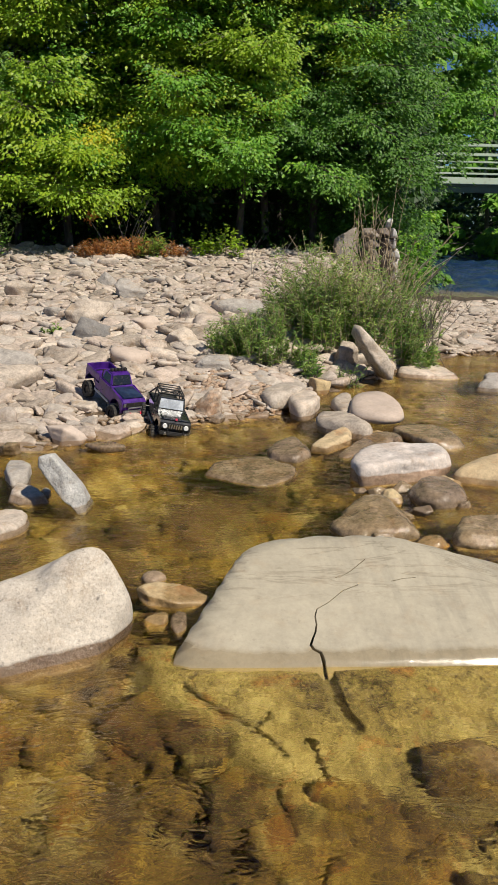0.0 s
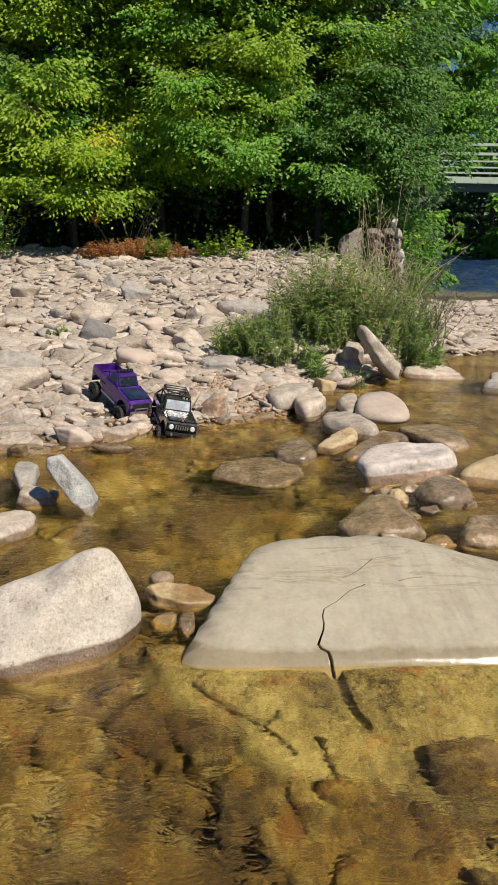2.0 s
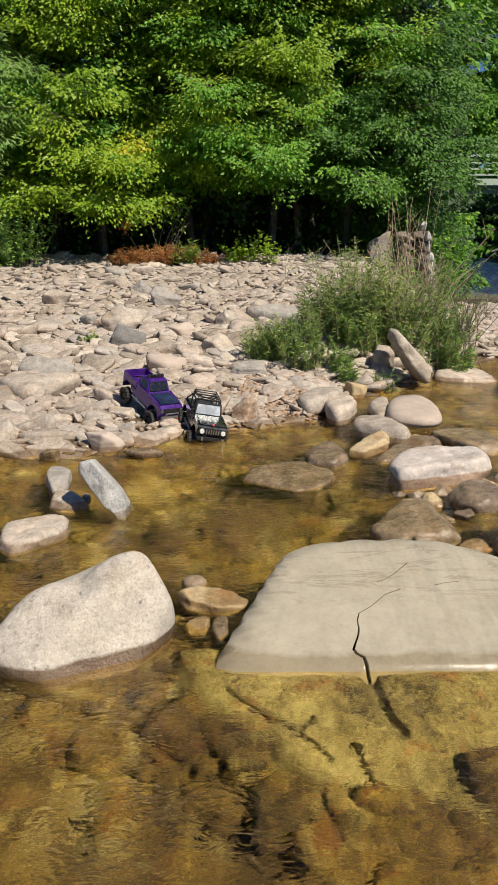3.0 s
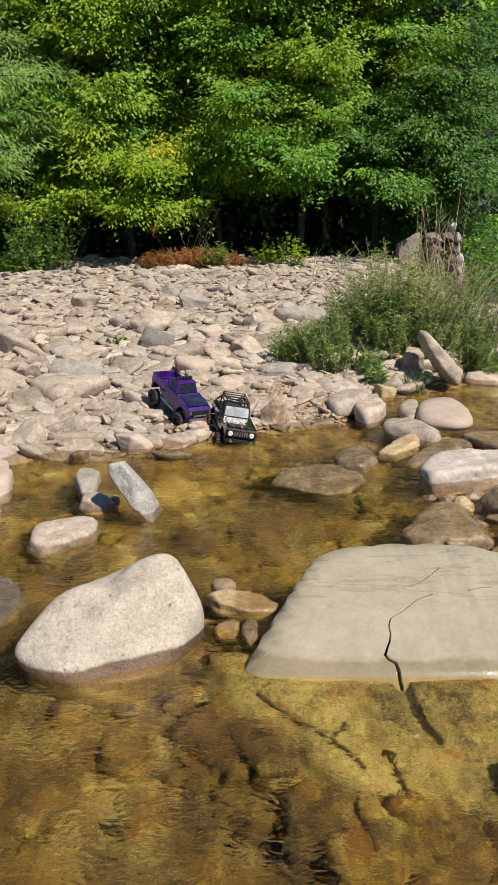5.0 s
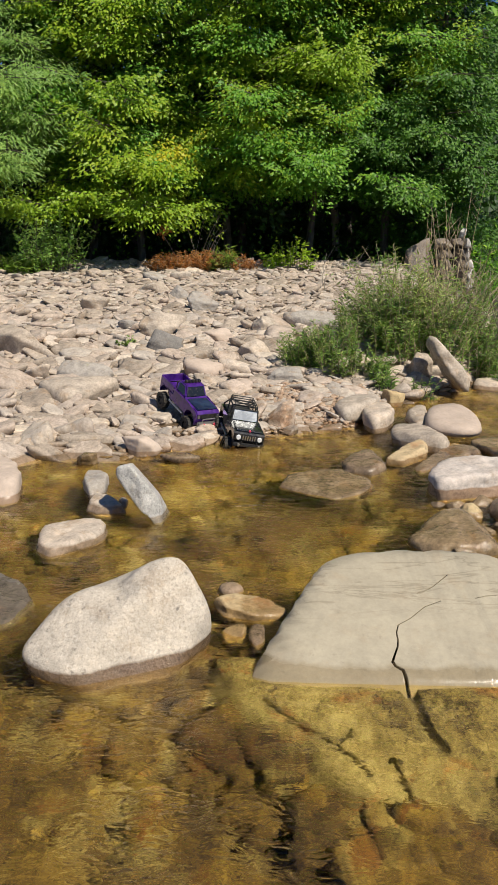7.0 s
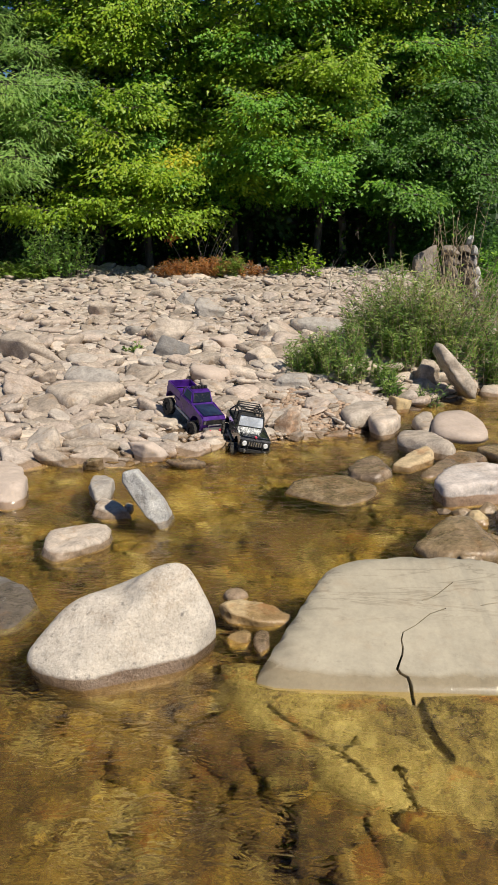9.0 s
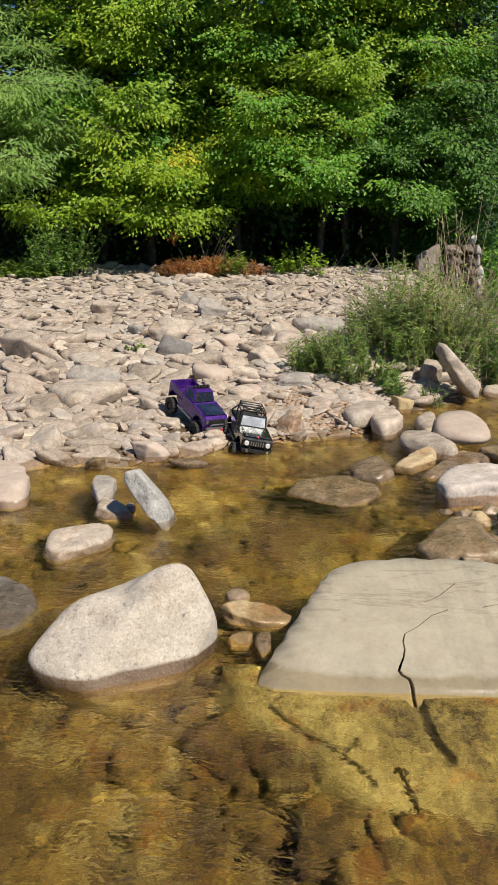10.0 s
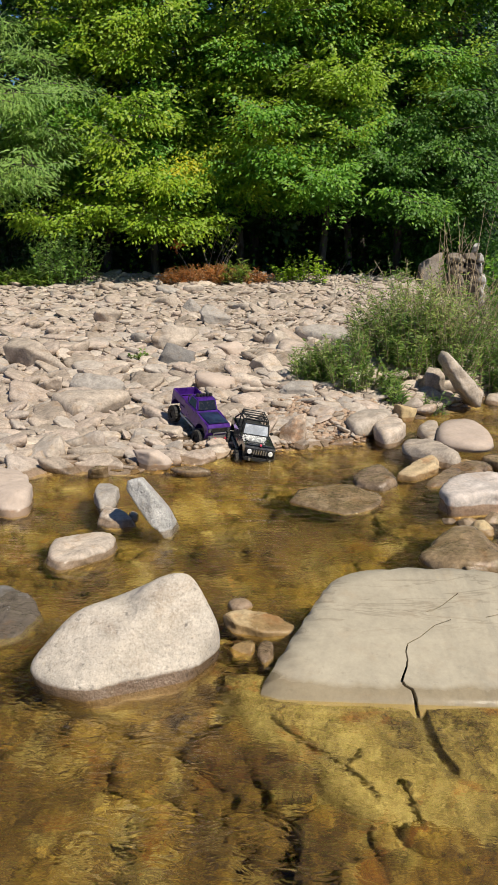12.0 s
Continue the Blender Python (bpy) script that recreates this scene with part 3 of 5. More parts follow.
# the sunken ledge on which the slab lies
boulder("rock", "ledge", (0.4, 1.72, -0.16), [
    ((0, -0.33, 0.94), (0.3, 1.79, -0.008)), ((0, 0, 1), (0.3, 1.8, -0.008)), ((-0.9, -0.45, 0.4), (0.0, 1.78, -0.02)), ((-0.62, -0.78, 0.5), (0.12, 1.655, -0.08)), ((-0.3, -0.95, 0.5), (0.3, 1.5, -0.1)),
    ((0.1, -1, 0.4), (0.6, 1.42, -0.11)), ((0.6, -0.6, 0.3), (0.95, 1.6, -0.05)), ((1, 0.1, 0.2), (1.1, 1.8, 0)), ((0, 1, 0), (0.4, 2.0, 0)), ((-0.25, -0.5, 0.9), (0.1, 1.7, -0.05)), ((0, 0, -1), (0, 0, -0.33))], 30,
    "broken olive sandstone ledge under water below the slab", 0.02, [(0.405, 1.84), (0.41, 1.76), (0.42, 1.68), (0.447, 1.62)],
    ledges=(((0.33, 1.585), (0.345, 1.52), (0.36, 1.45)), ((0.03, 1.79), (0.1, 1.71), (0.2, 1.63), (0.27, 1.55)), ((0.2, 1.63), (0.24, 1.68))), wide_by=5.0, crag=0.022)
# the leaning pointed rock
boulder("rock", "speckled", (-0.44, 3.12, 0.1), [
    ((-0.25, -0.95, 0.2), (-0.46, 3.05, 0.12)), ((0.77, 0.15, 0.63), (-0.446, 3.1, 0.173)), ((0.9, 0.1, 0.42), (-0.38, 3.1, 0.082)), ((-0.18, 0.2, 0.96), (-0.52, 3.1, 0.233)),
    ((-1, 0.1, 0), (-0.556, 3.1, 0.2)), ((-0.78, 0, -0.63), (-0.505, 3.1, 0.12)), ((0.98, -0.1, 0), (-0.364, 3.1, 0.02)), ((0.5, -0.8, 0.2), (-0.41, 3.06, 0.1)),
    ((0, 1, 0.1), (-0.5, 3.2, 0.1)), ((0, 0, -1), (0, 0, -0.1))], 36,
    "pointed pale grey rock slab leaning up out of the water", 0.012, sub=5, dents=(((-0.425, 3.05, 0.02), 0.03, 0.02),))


def blade(mat, outline, y0, y1, p, label, crag=0.02):
    """A slab that stands on edge: the corners of its face as x, z, between two depths."""
    q = np.array(outline)
    mid = q.mean(0)
    planes = [((0, -1, 0.12), (mid[0], y0, mid[1])), ((0, 1, 0.1), (mid[0], y1, mid[1]))]
    for a, b in zip(q, np.roll(q, -1, 0)):
        d = b - a
        planes.append(((-d[1], -0.12 * np.linalg.norm(d), d[0]), ((a[0] + b[0]) / 2, (y0 + y1) / 2, (a[1] + b[1]) / 2)))
    return boulder("rock", mat, (mid[0], (y0 + y1) / 2, mid[1]), planes, p, label, 0.004, sub=4, crag=crag)


# the leaning long slab by the bush
blade("tan", [(1.309, 0.364), (1.34, 0.441), (1.393, 0.416), (1.538, 0.263), (1.63, 0.15), (1.625, 0.03), (1.55, 0.03), (1.446, 0.185)], 5.82, 6.04, 30, "long pale tan rock slab leaning against the bush")

TAKEN = []  # x, y, radius of the placed rocks
rock_count = 0


def rock(mat, x, y, z, w, d, h, yaw, tx, ty, label):
    """A rock of its own: w across, d deep, h high in all, its middle at x, y, z."""
    global rock_count
    rock_count += 1
    r = np.random.default_rng(rock_count)
    v, f = random_stone(100 + rock_count, 5 if w > 0.25 and y < 5 else 4, r.uniform(26, 46), int(r.integers(5, 9)) if rock_count % 3 or y > 4.9 else 11, rock_count % 3 > 0 or y > 4.9)
    if "smooth" in label:
        v, f = random_stone(100 + rock_count, 4, 5.0, 14, False)
    if y > 3.9:
        if h > 0.52 * w and "flat" not in label:
            v, f = random_stone(100 + rock_count, 4, 60.0, 5 + rock_count % 3, True)
            z, h, tx, ty = z + h * 0.06, h * 0.85, tx + 10, ty + r.normal(0, 9)
        else:
            v, f = slab_stone(900 + rock_count, True)
            z, h, tx = z + h * 0.08, h * 0.7, tx + 8
        v = v + unit_rows(v) * craggy(v, 1.0, 0.03, 2.0, rock_count)[:, None]
    v = v * np.array([w, d, h]) * 1.08
    v = v + unit_rows(v) * (waves(v / w, r, 0.2 if y < 3.9 else 0.08, (4.0, 11.0, 27.0)) * w)[:, None]
    if y > 4.9 and x > 0.3:
        z += min(float(height(x, y)) - 0.11 * (y - 4.6), 0.0) * 0.8
    ob = new("rock", mesh_from("rock", v, f, STONE[mat]))
    ob.matrix_basis = pose(x, y, z, tx, ty, yaw)
    TAKEN.append((x, y, w, d))
    return tagged(ob, label, "rock", "rocks in the stream" if y < 4.9 else "rocks on the bank")


def block(mat, rim, z_rim, z_top, slope, low, p, label):
    """A rock of its own by the corners of its plan at z_rim: its sides slope inwards up to z_top and stand upright or undercut down to low."""
    global rock_count
    rock_count += 1
    r = np.random.default_rng(500 + rock_count)
    q = np.array(rim)
    mid = q.mean(0)
    c = np.array([*mid, (z_top + low) * 0.5])
    nrm, at = [], []
    for a, b in zip(q, np.roll(q, -1, 0)):
        d = b - a
        out = np.array([d[1], -d[0]]) / np.linalg.norm(d)
        for k in (slope * r.uniform(0.75, 1.25), -0.12):
            nrm.append([*out, k]), at.append([*((a + b) / 2), z_rim])
    nrm += [[*r.normal(0, 0.05, 2), 1.0], [0, 0, -1.0]]
    at += [[*mid, z_top], [*mid, low]]
    for k in range(5):  # broken edges
        a = r.uniform(0, 2 * math.pi)
        n = np.array([math.cos(a), math.sin(a), r.uniform(0.5, 1.6)])
        far = max((np.array([*e, z_rim]) - c) @ n for e in q)
        nrm.append(n), at.append(c + n * far * r.uniform(0.86, 0.97) / (n @ n))
    nrm, at = unit_rows(np.array(nrm, float)), np.array(at, float)
    dist = np.maximum(((at - c) * nrm).sum(1), 0.004)
    u, f = ICO[5 if mid[1] < 4.4 else 4]
    v = u * rounded(u, nrm, dist, p)[:, None]
    size = float(np.ptp(q[:, 0]))
    v += u * craggy(v, size, size * (0.014 if p < 10 else 0.045), 2.4, rock_count)[:, None]
    ob = new("rock", mesh_from("rock", v, f, STONE[mat]))
    ob.location = c
    TAKEN.append((mid[0], mid[1], size, float(np.ptp(q[:, 1]))))
    return tagged(ob, label, "rock", "rocks in the stream")


block("pink", [(1.01, 4.55), (1.09, 4.42), (1.21, 4.35), (1.32, 4.40), (1.38, 4.55), (1.41, 4.82), (1.38, 5.09), (1.28, 5.16), (1.14, 5.09), (1.03, 4.73)], 0.085, 0.105, 0.9, 0.03, 9, "smooth flat rounded cream boulder")
block("ochre", [(0.68, 3.97), (0.79, 3.93), (0.94, 4.10), (0.98, 4.25), (0.95, 4.33), (0.84, 4.21)], 0.04, 0.055, 0.8, -0.05, 20, "orange tan stone lying in the stream")
block("tan", [(0.80, 4.41), (0.96, 4.22), (1.06, 4.15), (1.12, 4.27), (1.00, 4.72), (0.89, 4.80), (0.83, 4.65)], 0.055, 0.075, 0.5, -0.06, 12, "long tan hollowed rock under a cream boulder")
block("tan", [(0.97, 4.94), (0.99, 4.66), (1.05, 4.66), (1.17, 5.19), (1.08, 5.19)], 0.06, 0.08, 0.7, -0.02, 14, "tan stone behind a cream boulder")
block("tan", [(0.52, 5.01), (0.57, 4.80), (0.70, 4.92), (0.86, 5.18), (0.84, 5.37), (0.74, 5.48), (0.59, 5.24)], 0.1, 0.12, 0.3, -0, 22, "flat tan stone on the gravel shore")
block("tan", [(0.68, 4.76), (0.73, 4.62), (0.84, 4.72), (0.91, 4.92), (0.90, 5.16), (0.77, 5.17), (0.70, 4.97)], 0.09, 0.11, 0.3, -0.03, 22, "tan angular stone at the shoreline")
block("wet", [(1.24, 4.41), (1.25, 4.24), (1.33, 4.05), (1.46, 3.96), (1.58, 4.06), (1.60, 4.44), (1.52, 4.52), (1.32, 4.48)], 0.02, 0.035, 0.5, -0.08, 25, "grey-green flat wet rock")
block("dark", [(0.81, 3.89), (0.83, 3.79), (1.23, 4.13), (1.29, 4.23), (1.18, 4.28), (1.01, 4.23)], 0.012, 0.03, 0.8, -0.08, 14, "long olive brown wet rock")
block("white", [(0.79, 3.52), (0.82, 3.35), (1.21, 3.47), (1.30, 3.53), (1.33, 3.66), (1.31, 3.79), (1.12, 3.81), (0.91, 3.69)], 0.095, 0.105, 0.16, -0.1, 24, "white block of rock stained pink and brown")
block("ochre", [(1.25, 3.43), (1.32, 3.37), (1.46, 3.32), (1.59, 3.28), (1.77, 3.55), (1.80, 3.75), (1.71, 3.82), (1.56, 3.78), (1.41, 3.66)], 0.03, 0.075, 1.3, -0.1, 8, "yellow-tan smooth boulder in the stream")
block("dark", [(1.02, 3.10), (1.10, 3.05), (1.25, 3.11), (1.27, 3.21), (1.26, 3.37), (1.19, 3.40), (1.09, 3.34), (1.02, 3.26)], 0.03, 0.06, 0.9, -0.1, 22, "dark glistening wet rock in the stream")
block("ochre", [(0.87, 3.20), (0.89, 3.11), (0.96, 3.11), (0.98, 3.18), (0.95, 3.24)], 0.02, 0.05, 0.9, -0.08, 12, "small brown rock under a white block")
block("wet", [(0.59, 2.85), (0.60, 2.78), (0.68, 2.71), (0.82, 2.69), (0.94, 2.73), (0.95, 2.83), (0.92, 3.00), (0.88, 3.14), (0.79, 3.13), (0.68, 3.02)], 0.025, 0.055, 1.1, -0.12, 18, "large brown wet slab in the stream")
block("wet", [(1.02, 2.65), (1.11, 2.61), (1.24, 2.61), (1.32, 2.73), (1.33, 2.88), (1.21, 2.89), (1.13, 2.87), (1.04, 2.74)], 0.03, 0.05, 0.8, -0.12, 18, "grey-brown flat wet boulder")
block("ochre", [(0.86, 2.66), (0.88, 2.62), (0.95, 2.62), (1.03, 2.67), (1.01, 2.76), (0.94, 2.74)], 0.005, 0.02, 0.8, -0.1, 12, "orange-brown rock under water")
block("wet", [(0.12, 3.56), (0.36, 3.36), (0.48, 3.42), (0.59, 3.58), (0.57, 3.68), (0.44, 3.85), (0.32, 3.81), (0.18, 3.71)], 0.008, 0.02, 0.6, -0.09, 22, "smooth flat brown rock level with the water")
block("dark", [(0.46, 3.80), (0.60, 3.74), (0.69, 3.86), (0.65, 4.12), (0.58, 4.14), (0.46, 3.95)], 0.02, 0.05, 0.9, -0.1, 16, "rounded dark wet rock breaking the surface")
block("tan", [(1.74, 6.20), (2.07, 6.09), (2.28, 6.12), (2.28, 6.31), (2.23, 6.59), (2.09, 6.69), (1.89, 6.57), (1.75, 6.30)], 0.04, 0.05, 0.7, -0.06, 14, "long flat tan stone at the far shore")
block("grey", [(2.18, 5.62), (2.34, 5.55), (2.53, 5.60), (2.69, 6.00), (2.58, 6.14), (2.42, 6.04)], 0.03, 0.07, 0.7, -0.08, 16, "grey stone in the side channel")
block("tan", [(-0.84, 2.79), (-0.80, 2.71), (-0.73, 2.67), (-0.66, 2.73), (-0.57, 2.83), (-0.55, 2.92), (-0.58, 3.01), (-0.65, 3.05), (-0.74, 2.98), (-0.83, 2.89)], 0.035, 0.045, 0.5, -0.1, 11, "long flat pinkish stone lying in shallow water")
block("grey", [(-0.78, 3.59), (-0.77, 3.43), (-0.72, 3.32), (-0.65, 3.36), (-0.66, 3.50), (-0.73, 3.60)], 0.06, 0.085, 0.35, -0.08, 26, "small grey angular rock standing in water")
block("tan", [(-0.72, 3.38), (-0.71, 3.20), (-0.66, 3.15), (-0.52, 3.17), (-0.57, 3.26), (-0.67, 3.39)], 0.015, 0.04, 1, -0.08, 18, "low wet tan rock in shallow water")
block("tan", [(-0.59, 3.30), (-0.57, 3.24), (-0.54, 3.24), (-0.54, 3.30), (-0.58, 3.36)], 0.02, 0.03, 0.6, -0.05, 10, "small smooth stone beside a leaning rock")
block("tan", [(-0.12, 2.42), (-0.10, 2.38), (-0.06, 2.37), (-0.02, 2.41), (-0.03, 2.45), (-0.09, 2.46)], 0.012, 0.02, 0.8, -0.05, 8, "small smooth cream stone between two boulders")
block("ochre", [(-0.12, 2.31), (-0.11, 2.27), (-0.08, 2.22), (0.01, 2.19), (0.10, 2.22), (0.11, 2.27), (0.01, 2.33), (-0.10, 2.35)], 0.022, 0.026, 0.4, -0.06, 26, "flat cream stone stained orange, half under water")
block("dark", [(-0.01, 2.14), (-0.01, 2.07), (0.01, 2.03), (0.04, 2.06), (0.04, 2.16), (0.01, 2.18)], 0.004, 0.012, 0.7, -0.06, 14, "small wet brown rock between two boulders")
block("pink", [(-1.40, 3.85), (-1.22, 3.32), (-1.09, 3.25), (-1.02, 3.31), (-1.06, 3.51), (-1.20, 3.82), (-1.32, 3.95)], 0.06, 0.09, 0.6, -0.08, 12, "pinkish tan boulder at the water edge")
wet_rng = np.random.default_rng(77)
for k in range(22):
    wx, wy = wet_rng.uniform(0.72, 1.35), wet_rng.uniform(2.68, 3.42) if k < 16 else wet_rng.uniform(3.8, 4.4)
    ww = wet_rng.uniform(0.05, 0.13)
    rock(("dark", "wet", "ochre", "wet")[k % 4], wx, wy, 0.004, ww, ww * 0.75, ww * wet_rng.uniform(0.4, 0.7), wet_rng.uniform(0, 180), wet_rng.normal(0, 10), wet_rng.normal(0, 10), "small wet brown stone among larger rocks in the stream")
block("dark2", [(-0.97, 2.51), (-0.83, 2.11), (-0.74, 2.13), (-0.69, 2.21), (-0.69, 2.32), (-0.76, 2.44), (-0.86, 2.52)], 0, 0.02, 0.5, -0.15, 18, "dark slaty rock level with the water")
rock("dark", 0.68, 1.47, -0.13, 0.24, 0.24, 0.22, 10, 0, 0, "dark rock just under the water surface")
rock("ochre", -0.05, 2.12, -0.02, 0.08, 0.08, 0.07, 25, 0, 0, "small orange-brown rock between two boulders")
rock("tan", 1.32, 6.16, 0.219, 0.18, 0.14, 0.221, 0, 0, 0, "round tan rock beside a bush")
rock("ochre", 1.00, 5.54, 0.132, 0.15, 0.12, 0.136, 0, 0, 0, "small yellow stone at the shoreline")
rock("rust", 0.19, 4.73, 0.072, 0.17, 0.10, 0.252, 0, 0, 18, "rust-streaked orange stone on the shore")
rock("tan", 2.71, 7.69, 0.083, 0.32, 0.18, 0.173, 0, 0, 0, "tan stone on the low spit")
rock("pink", 3.09, 8.45, 0.080, 0.28, 0.16, 0.162, 0, 0, 0, "tan stone on the low spit")
rock("tan", 3.75, 9.51, 0.094, 0.28, 0.19, 0.218, 0, 0, 0, "tan stone on the low spit")
rock("pink", 2.70, 7.14, 0.071, 0.45, 0.17, 0.125, 0, 0, 0, "flat tan stone on the low spit")
rock("tan", 3.98, 11.86, 0.092, 0.35, 0.20, 0.208, 0, 0, 0, "tan stone on the low spit")
rock("dark", -0.38, 4.00, 0.017, 0.20, 0.10, 0.066, 0, 0, 0, "flat dark wet stone at the water edge")
rock("tan", -1.87, 6.51, 0.280, 0.62, 0.21, 0.325, -28, 0, 0, "long slab of tan rock on the stone bank")
rock("tan", -1.18, 5.23, 0.108, 0.51, 0.30, 0.223, 4, 4, 0, "broad flat smooth tan boulder on the stone bank")
rock("grey", -1.22, 5.68, 0.168, 0.40, 0.15, 0.234, -18, -8, 0, "grey flat rock leaning on its neighbour")
rock("dark2", -0.74, 6.69, 0.278, 0.28, 0.19, 0.236, 15, 0, 0, "dark grey angular rock on the stone bank")
rock("grey", -1.26, 10.41, 0.671, 0.32, 0.18, 0.165, 0, 0, 0, "grey stone near the tree line")
rock("tan", -1.16, 9.55, 0.579, 0.35, 0.20, 0.184, 0, 0, 0, "tan stone near the tree line")
rock("tan", -0.82, 7.21, 0.344, 0.40, 0.23, 0.279, 8, 0, 0, "large tan rock on the stone bank")
rock("tan", -0.44, 6.40, 0.230, 0.33, 0.16, 0.167, -8, 0, 0, "flat tan rock on the stone bank")
rock("pink", -0.32, 7.06, 0.302, 0.30, 0.16, 0.160, 0, 0, 0, "tan rock on the stone bank")
rock("grey", -1.15, 7.49, 0.351, 0.23, 0.11, 0.154, 0, 0, 0, "greyish flat rock on the stone bank")
rock("tan", -0.92, 4.28, 0.031, 0.31, 0.15, 0.123, 0, 0, 0, "flat tan slab at the water edge")
rock("pink", -0.60, 4.14, 0.036, 0.21, 0.12, 0.145, -18, 0, 0, "tan stone at the water edge")
rock("wet", -0.85, 3.94, 0.02, 0.10, 0.07, 0.085, 20, 0, 0, "small brown stone at the water edge")
rock("tan", -0.59, 4.83, 0.017, 0.22, 0.13, 0.156, -20, 0, 10, "grey tan slab leaning on the bank")
rock("grey", -0.53, 8.39, 0.470, 0.32, 0.19, 0.254, 0, 0, 0, "blue-grey angular rock on the stone bank")
rock("grey", -0.82, 9.11, 0.538, 0.23, 0.13, 0.195, 0, 0, 0, "grey rock on the stone bank")
rock("tan", -1.58, 5.77, 0.169, 0.20, 0.12, 0.187, 0, 0, 0, "tan rock on the stone bank")
rock("pink", -0.37, 5.89, 0.179, 0.29, 0.17, 0.185, 0, 0, 0, "tan flat rock on the stone bank")
rock("tan", -0.12, 5.98, 0.183, 0.26, 0.12, 0.153, 0, 0, 0, "flat tan rock on the stone bank")
rock("tan", -0.01, 6.49, 0.244, 0.30, 0.17, 0.181, 0, 0, 0, "tan boulder on the stone bank")
rock("tan", -1.67, 8.44, 0.470, 0.28, 0.16, 0.226, 0, 0, 0, "tan rock on the stone bank")
rock("pink", -0.10, 5.49, 0.123, 0.19, 0.11, 0.125, 0, 0, 0, "flat reddish stone on the stone bank")
rock("tan", 0.11, 7.40, 0.351, 0.25, 0.17, 0.210, 0, 0, 0, "tan angular rock on the stone bank")
rock("grey", 0.55, 7.65, 0.378, 0.48, 0.28, 0.230, 0, 0, 0, "grey rock by the bush")
rock("grey", 0.25, 5.76, 0.154, 0.26, 0.15, 0.138, 0, 0, 0, "grey stone on the stone bank")

# ---------------------------------------------------------------- old pier and bridge
def box(bm, x0, x1, y0, y1, z0, z1, bevel=0.0, taper=(1, 1, 0, 0)):
    """A box, its top scaled by taper[0], taper[1] and moved by taper[2], taper[3]."""
    cx, cy = (x0 + x1) / 2, (y0 + y1) / 2
    vs = []
    for z in (z0, z1):
        for x, y in ((x0, y0), (x1, y0), (x1, y1), (x0, y1)):
            if z == z1:
                x, y = cx + (x - cx) * taper[0] + taper[2], cy + (y - cy) * taper[1] + taper[3]
            vs.append(bm.verts.new((x, y, z)))
    fs = [bm.faces.new([vs[i] for i in q]) for q in ((3, 2, 1, 0), (4, 5, 6, 7), (0, 1, 5, 4), (1, 2, 6, 5), (2, 3, 7, 6), (3, 0, 4, 7))]
    if bevel:
        edges = {e for f in fs for e in f.edges}
        bmesh.ops.bevel(bm, geom=list(edges), offset=bevel, segments=2, affect="EDGES")
    return bm


def tube(bm, a, b, r, n=8):
    a, b = Vector(a), Vector(b)
    m = Matrix.Translation((a + b) / 2) @ (b - a).to_track_quat("Z", "Y").to_matrix().to_4x4()
    bmesh.ops.create_cone(bm, cap_ends=True, segments=n, radius1=r, radius2=r, depth=(b - a).length, matrix=m)
    return bm


def pier():
    """A ruined pier: two rough masses with a cleft between them and a corner of small blocks, its sunlit edge put into
    their pale colour.
    """
    root = tagged(new("stone_pier"), "ruined masonry pier of rough brown and pale blocks", "pier")
    root.location = (2.68, 11.9, float(height(2.68, 11.9)) - 0.06)

    def mass(name, x, z, w, d, h, mat, seed, sub=5, p=18):
        v, f = random_stone(seed, sub, p, 7)
        q = np.random.default_rng(seed)
        v = v * np.array([w, d, h])
        v = v * (1 + waves(v, q, 0.16, (7.0, 15.0, 31.0)))[:, None] + np.array([x, 0, z])
        ob = new(name, mesh_from(name, v, f, mat))
        ob.parent = root
    mass("block", -0.28, 0.3, 0.4, 0.5, 1.0, CONCRETE, 741, 5, 26)
    q = np.random.default_rng(5)
    for i in range(6):
        z = 0.02 + 0.14 * i
        for j in range(2):
            mass("block", 0.16 + 0.24 * j - 0.016 * i + q.normal(0, 0.01), z, 0.28, 0.42, 0.165, CONCRETE, 760 + 2 * i + j, 4, 24)
        mass("corner_stone", 0.5 - 0.018 * i, z, 0.17 - 0.01 * i, 0.44, 0.16, LIT_PALE, 720 + i, 4, 24)
    mass("capstone", 0.36, 0.86, 0.11, 0.14, 0.17, LIT_PALE, 731, 4)


pier()


def bridge():
    root = tagged(new("bridge"), "pale green steel road bridge crossing the stream", "bridge")
    root.location = (9.0, 35.0, 0)
    for z, t, m in ((4.88, 0.06, GREENPAINT), (4.5, 0.06, GREENPAINT), (4.2, 0.035, GREENPAINT), (3.95, 0.035, GREENPAINT), (3.72, 0.04, GREENPAINT)):
        part("rail", box(bmesh.new(), 0, 26, -0.05, 0.05, z - t, z + t, 0.01), m, root)
    for i in range(14):
        part("post", box(bmesh.new(), i * 2 - 0.05, i * 2 + 0.05, 0.06, 0.16, 3.5, 4.95, 0.01), GREENDARK, root)
    part("deck", box(bmesh.new(), -1, 27, 0, 5, 3.2, 3.5, 0.02), GREENDARK, root)
    part("girder", box(bmesh.new(), -1, 27, -0.12, 0.0, 3.28, 3.56, 0.02), GREENPAINT, root)
    part("girder", box(bmesh.new(), -1, 27, 0.1, 0.4, 2.95, 3.2, 0.02), GREENDARK, root)
    part("abutment", box(bmesh.new(), -2.5, -1.0, -0.3, 5.3, -0.3, 3.5, 0.05), CONCRETE, root)


bridge()


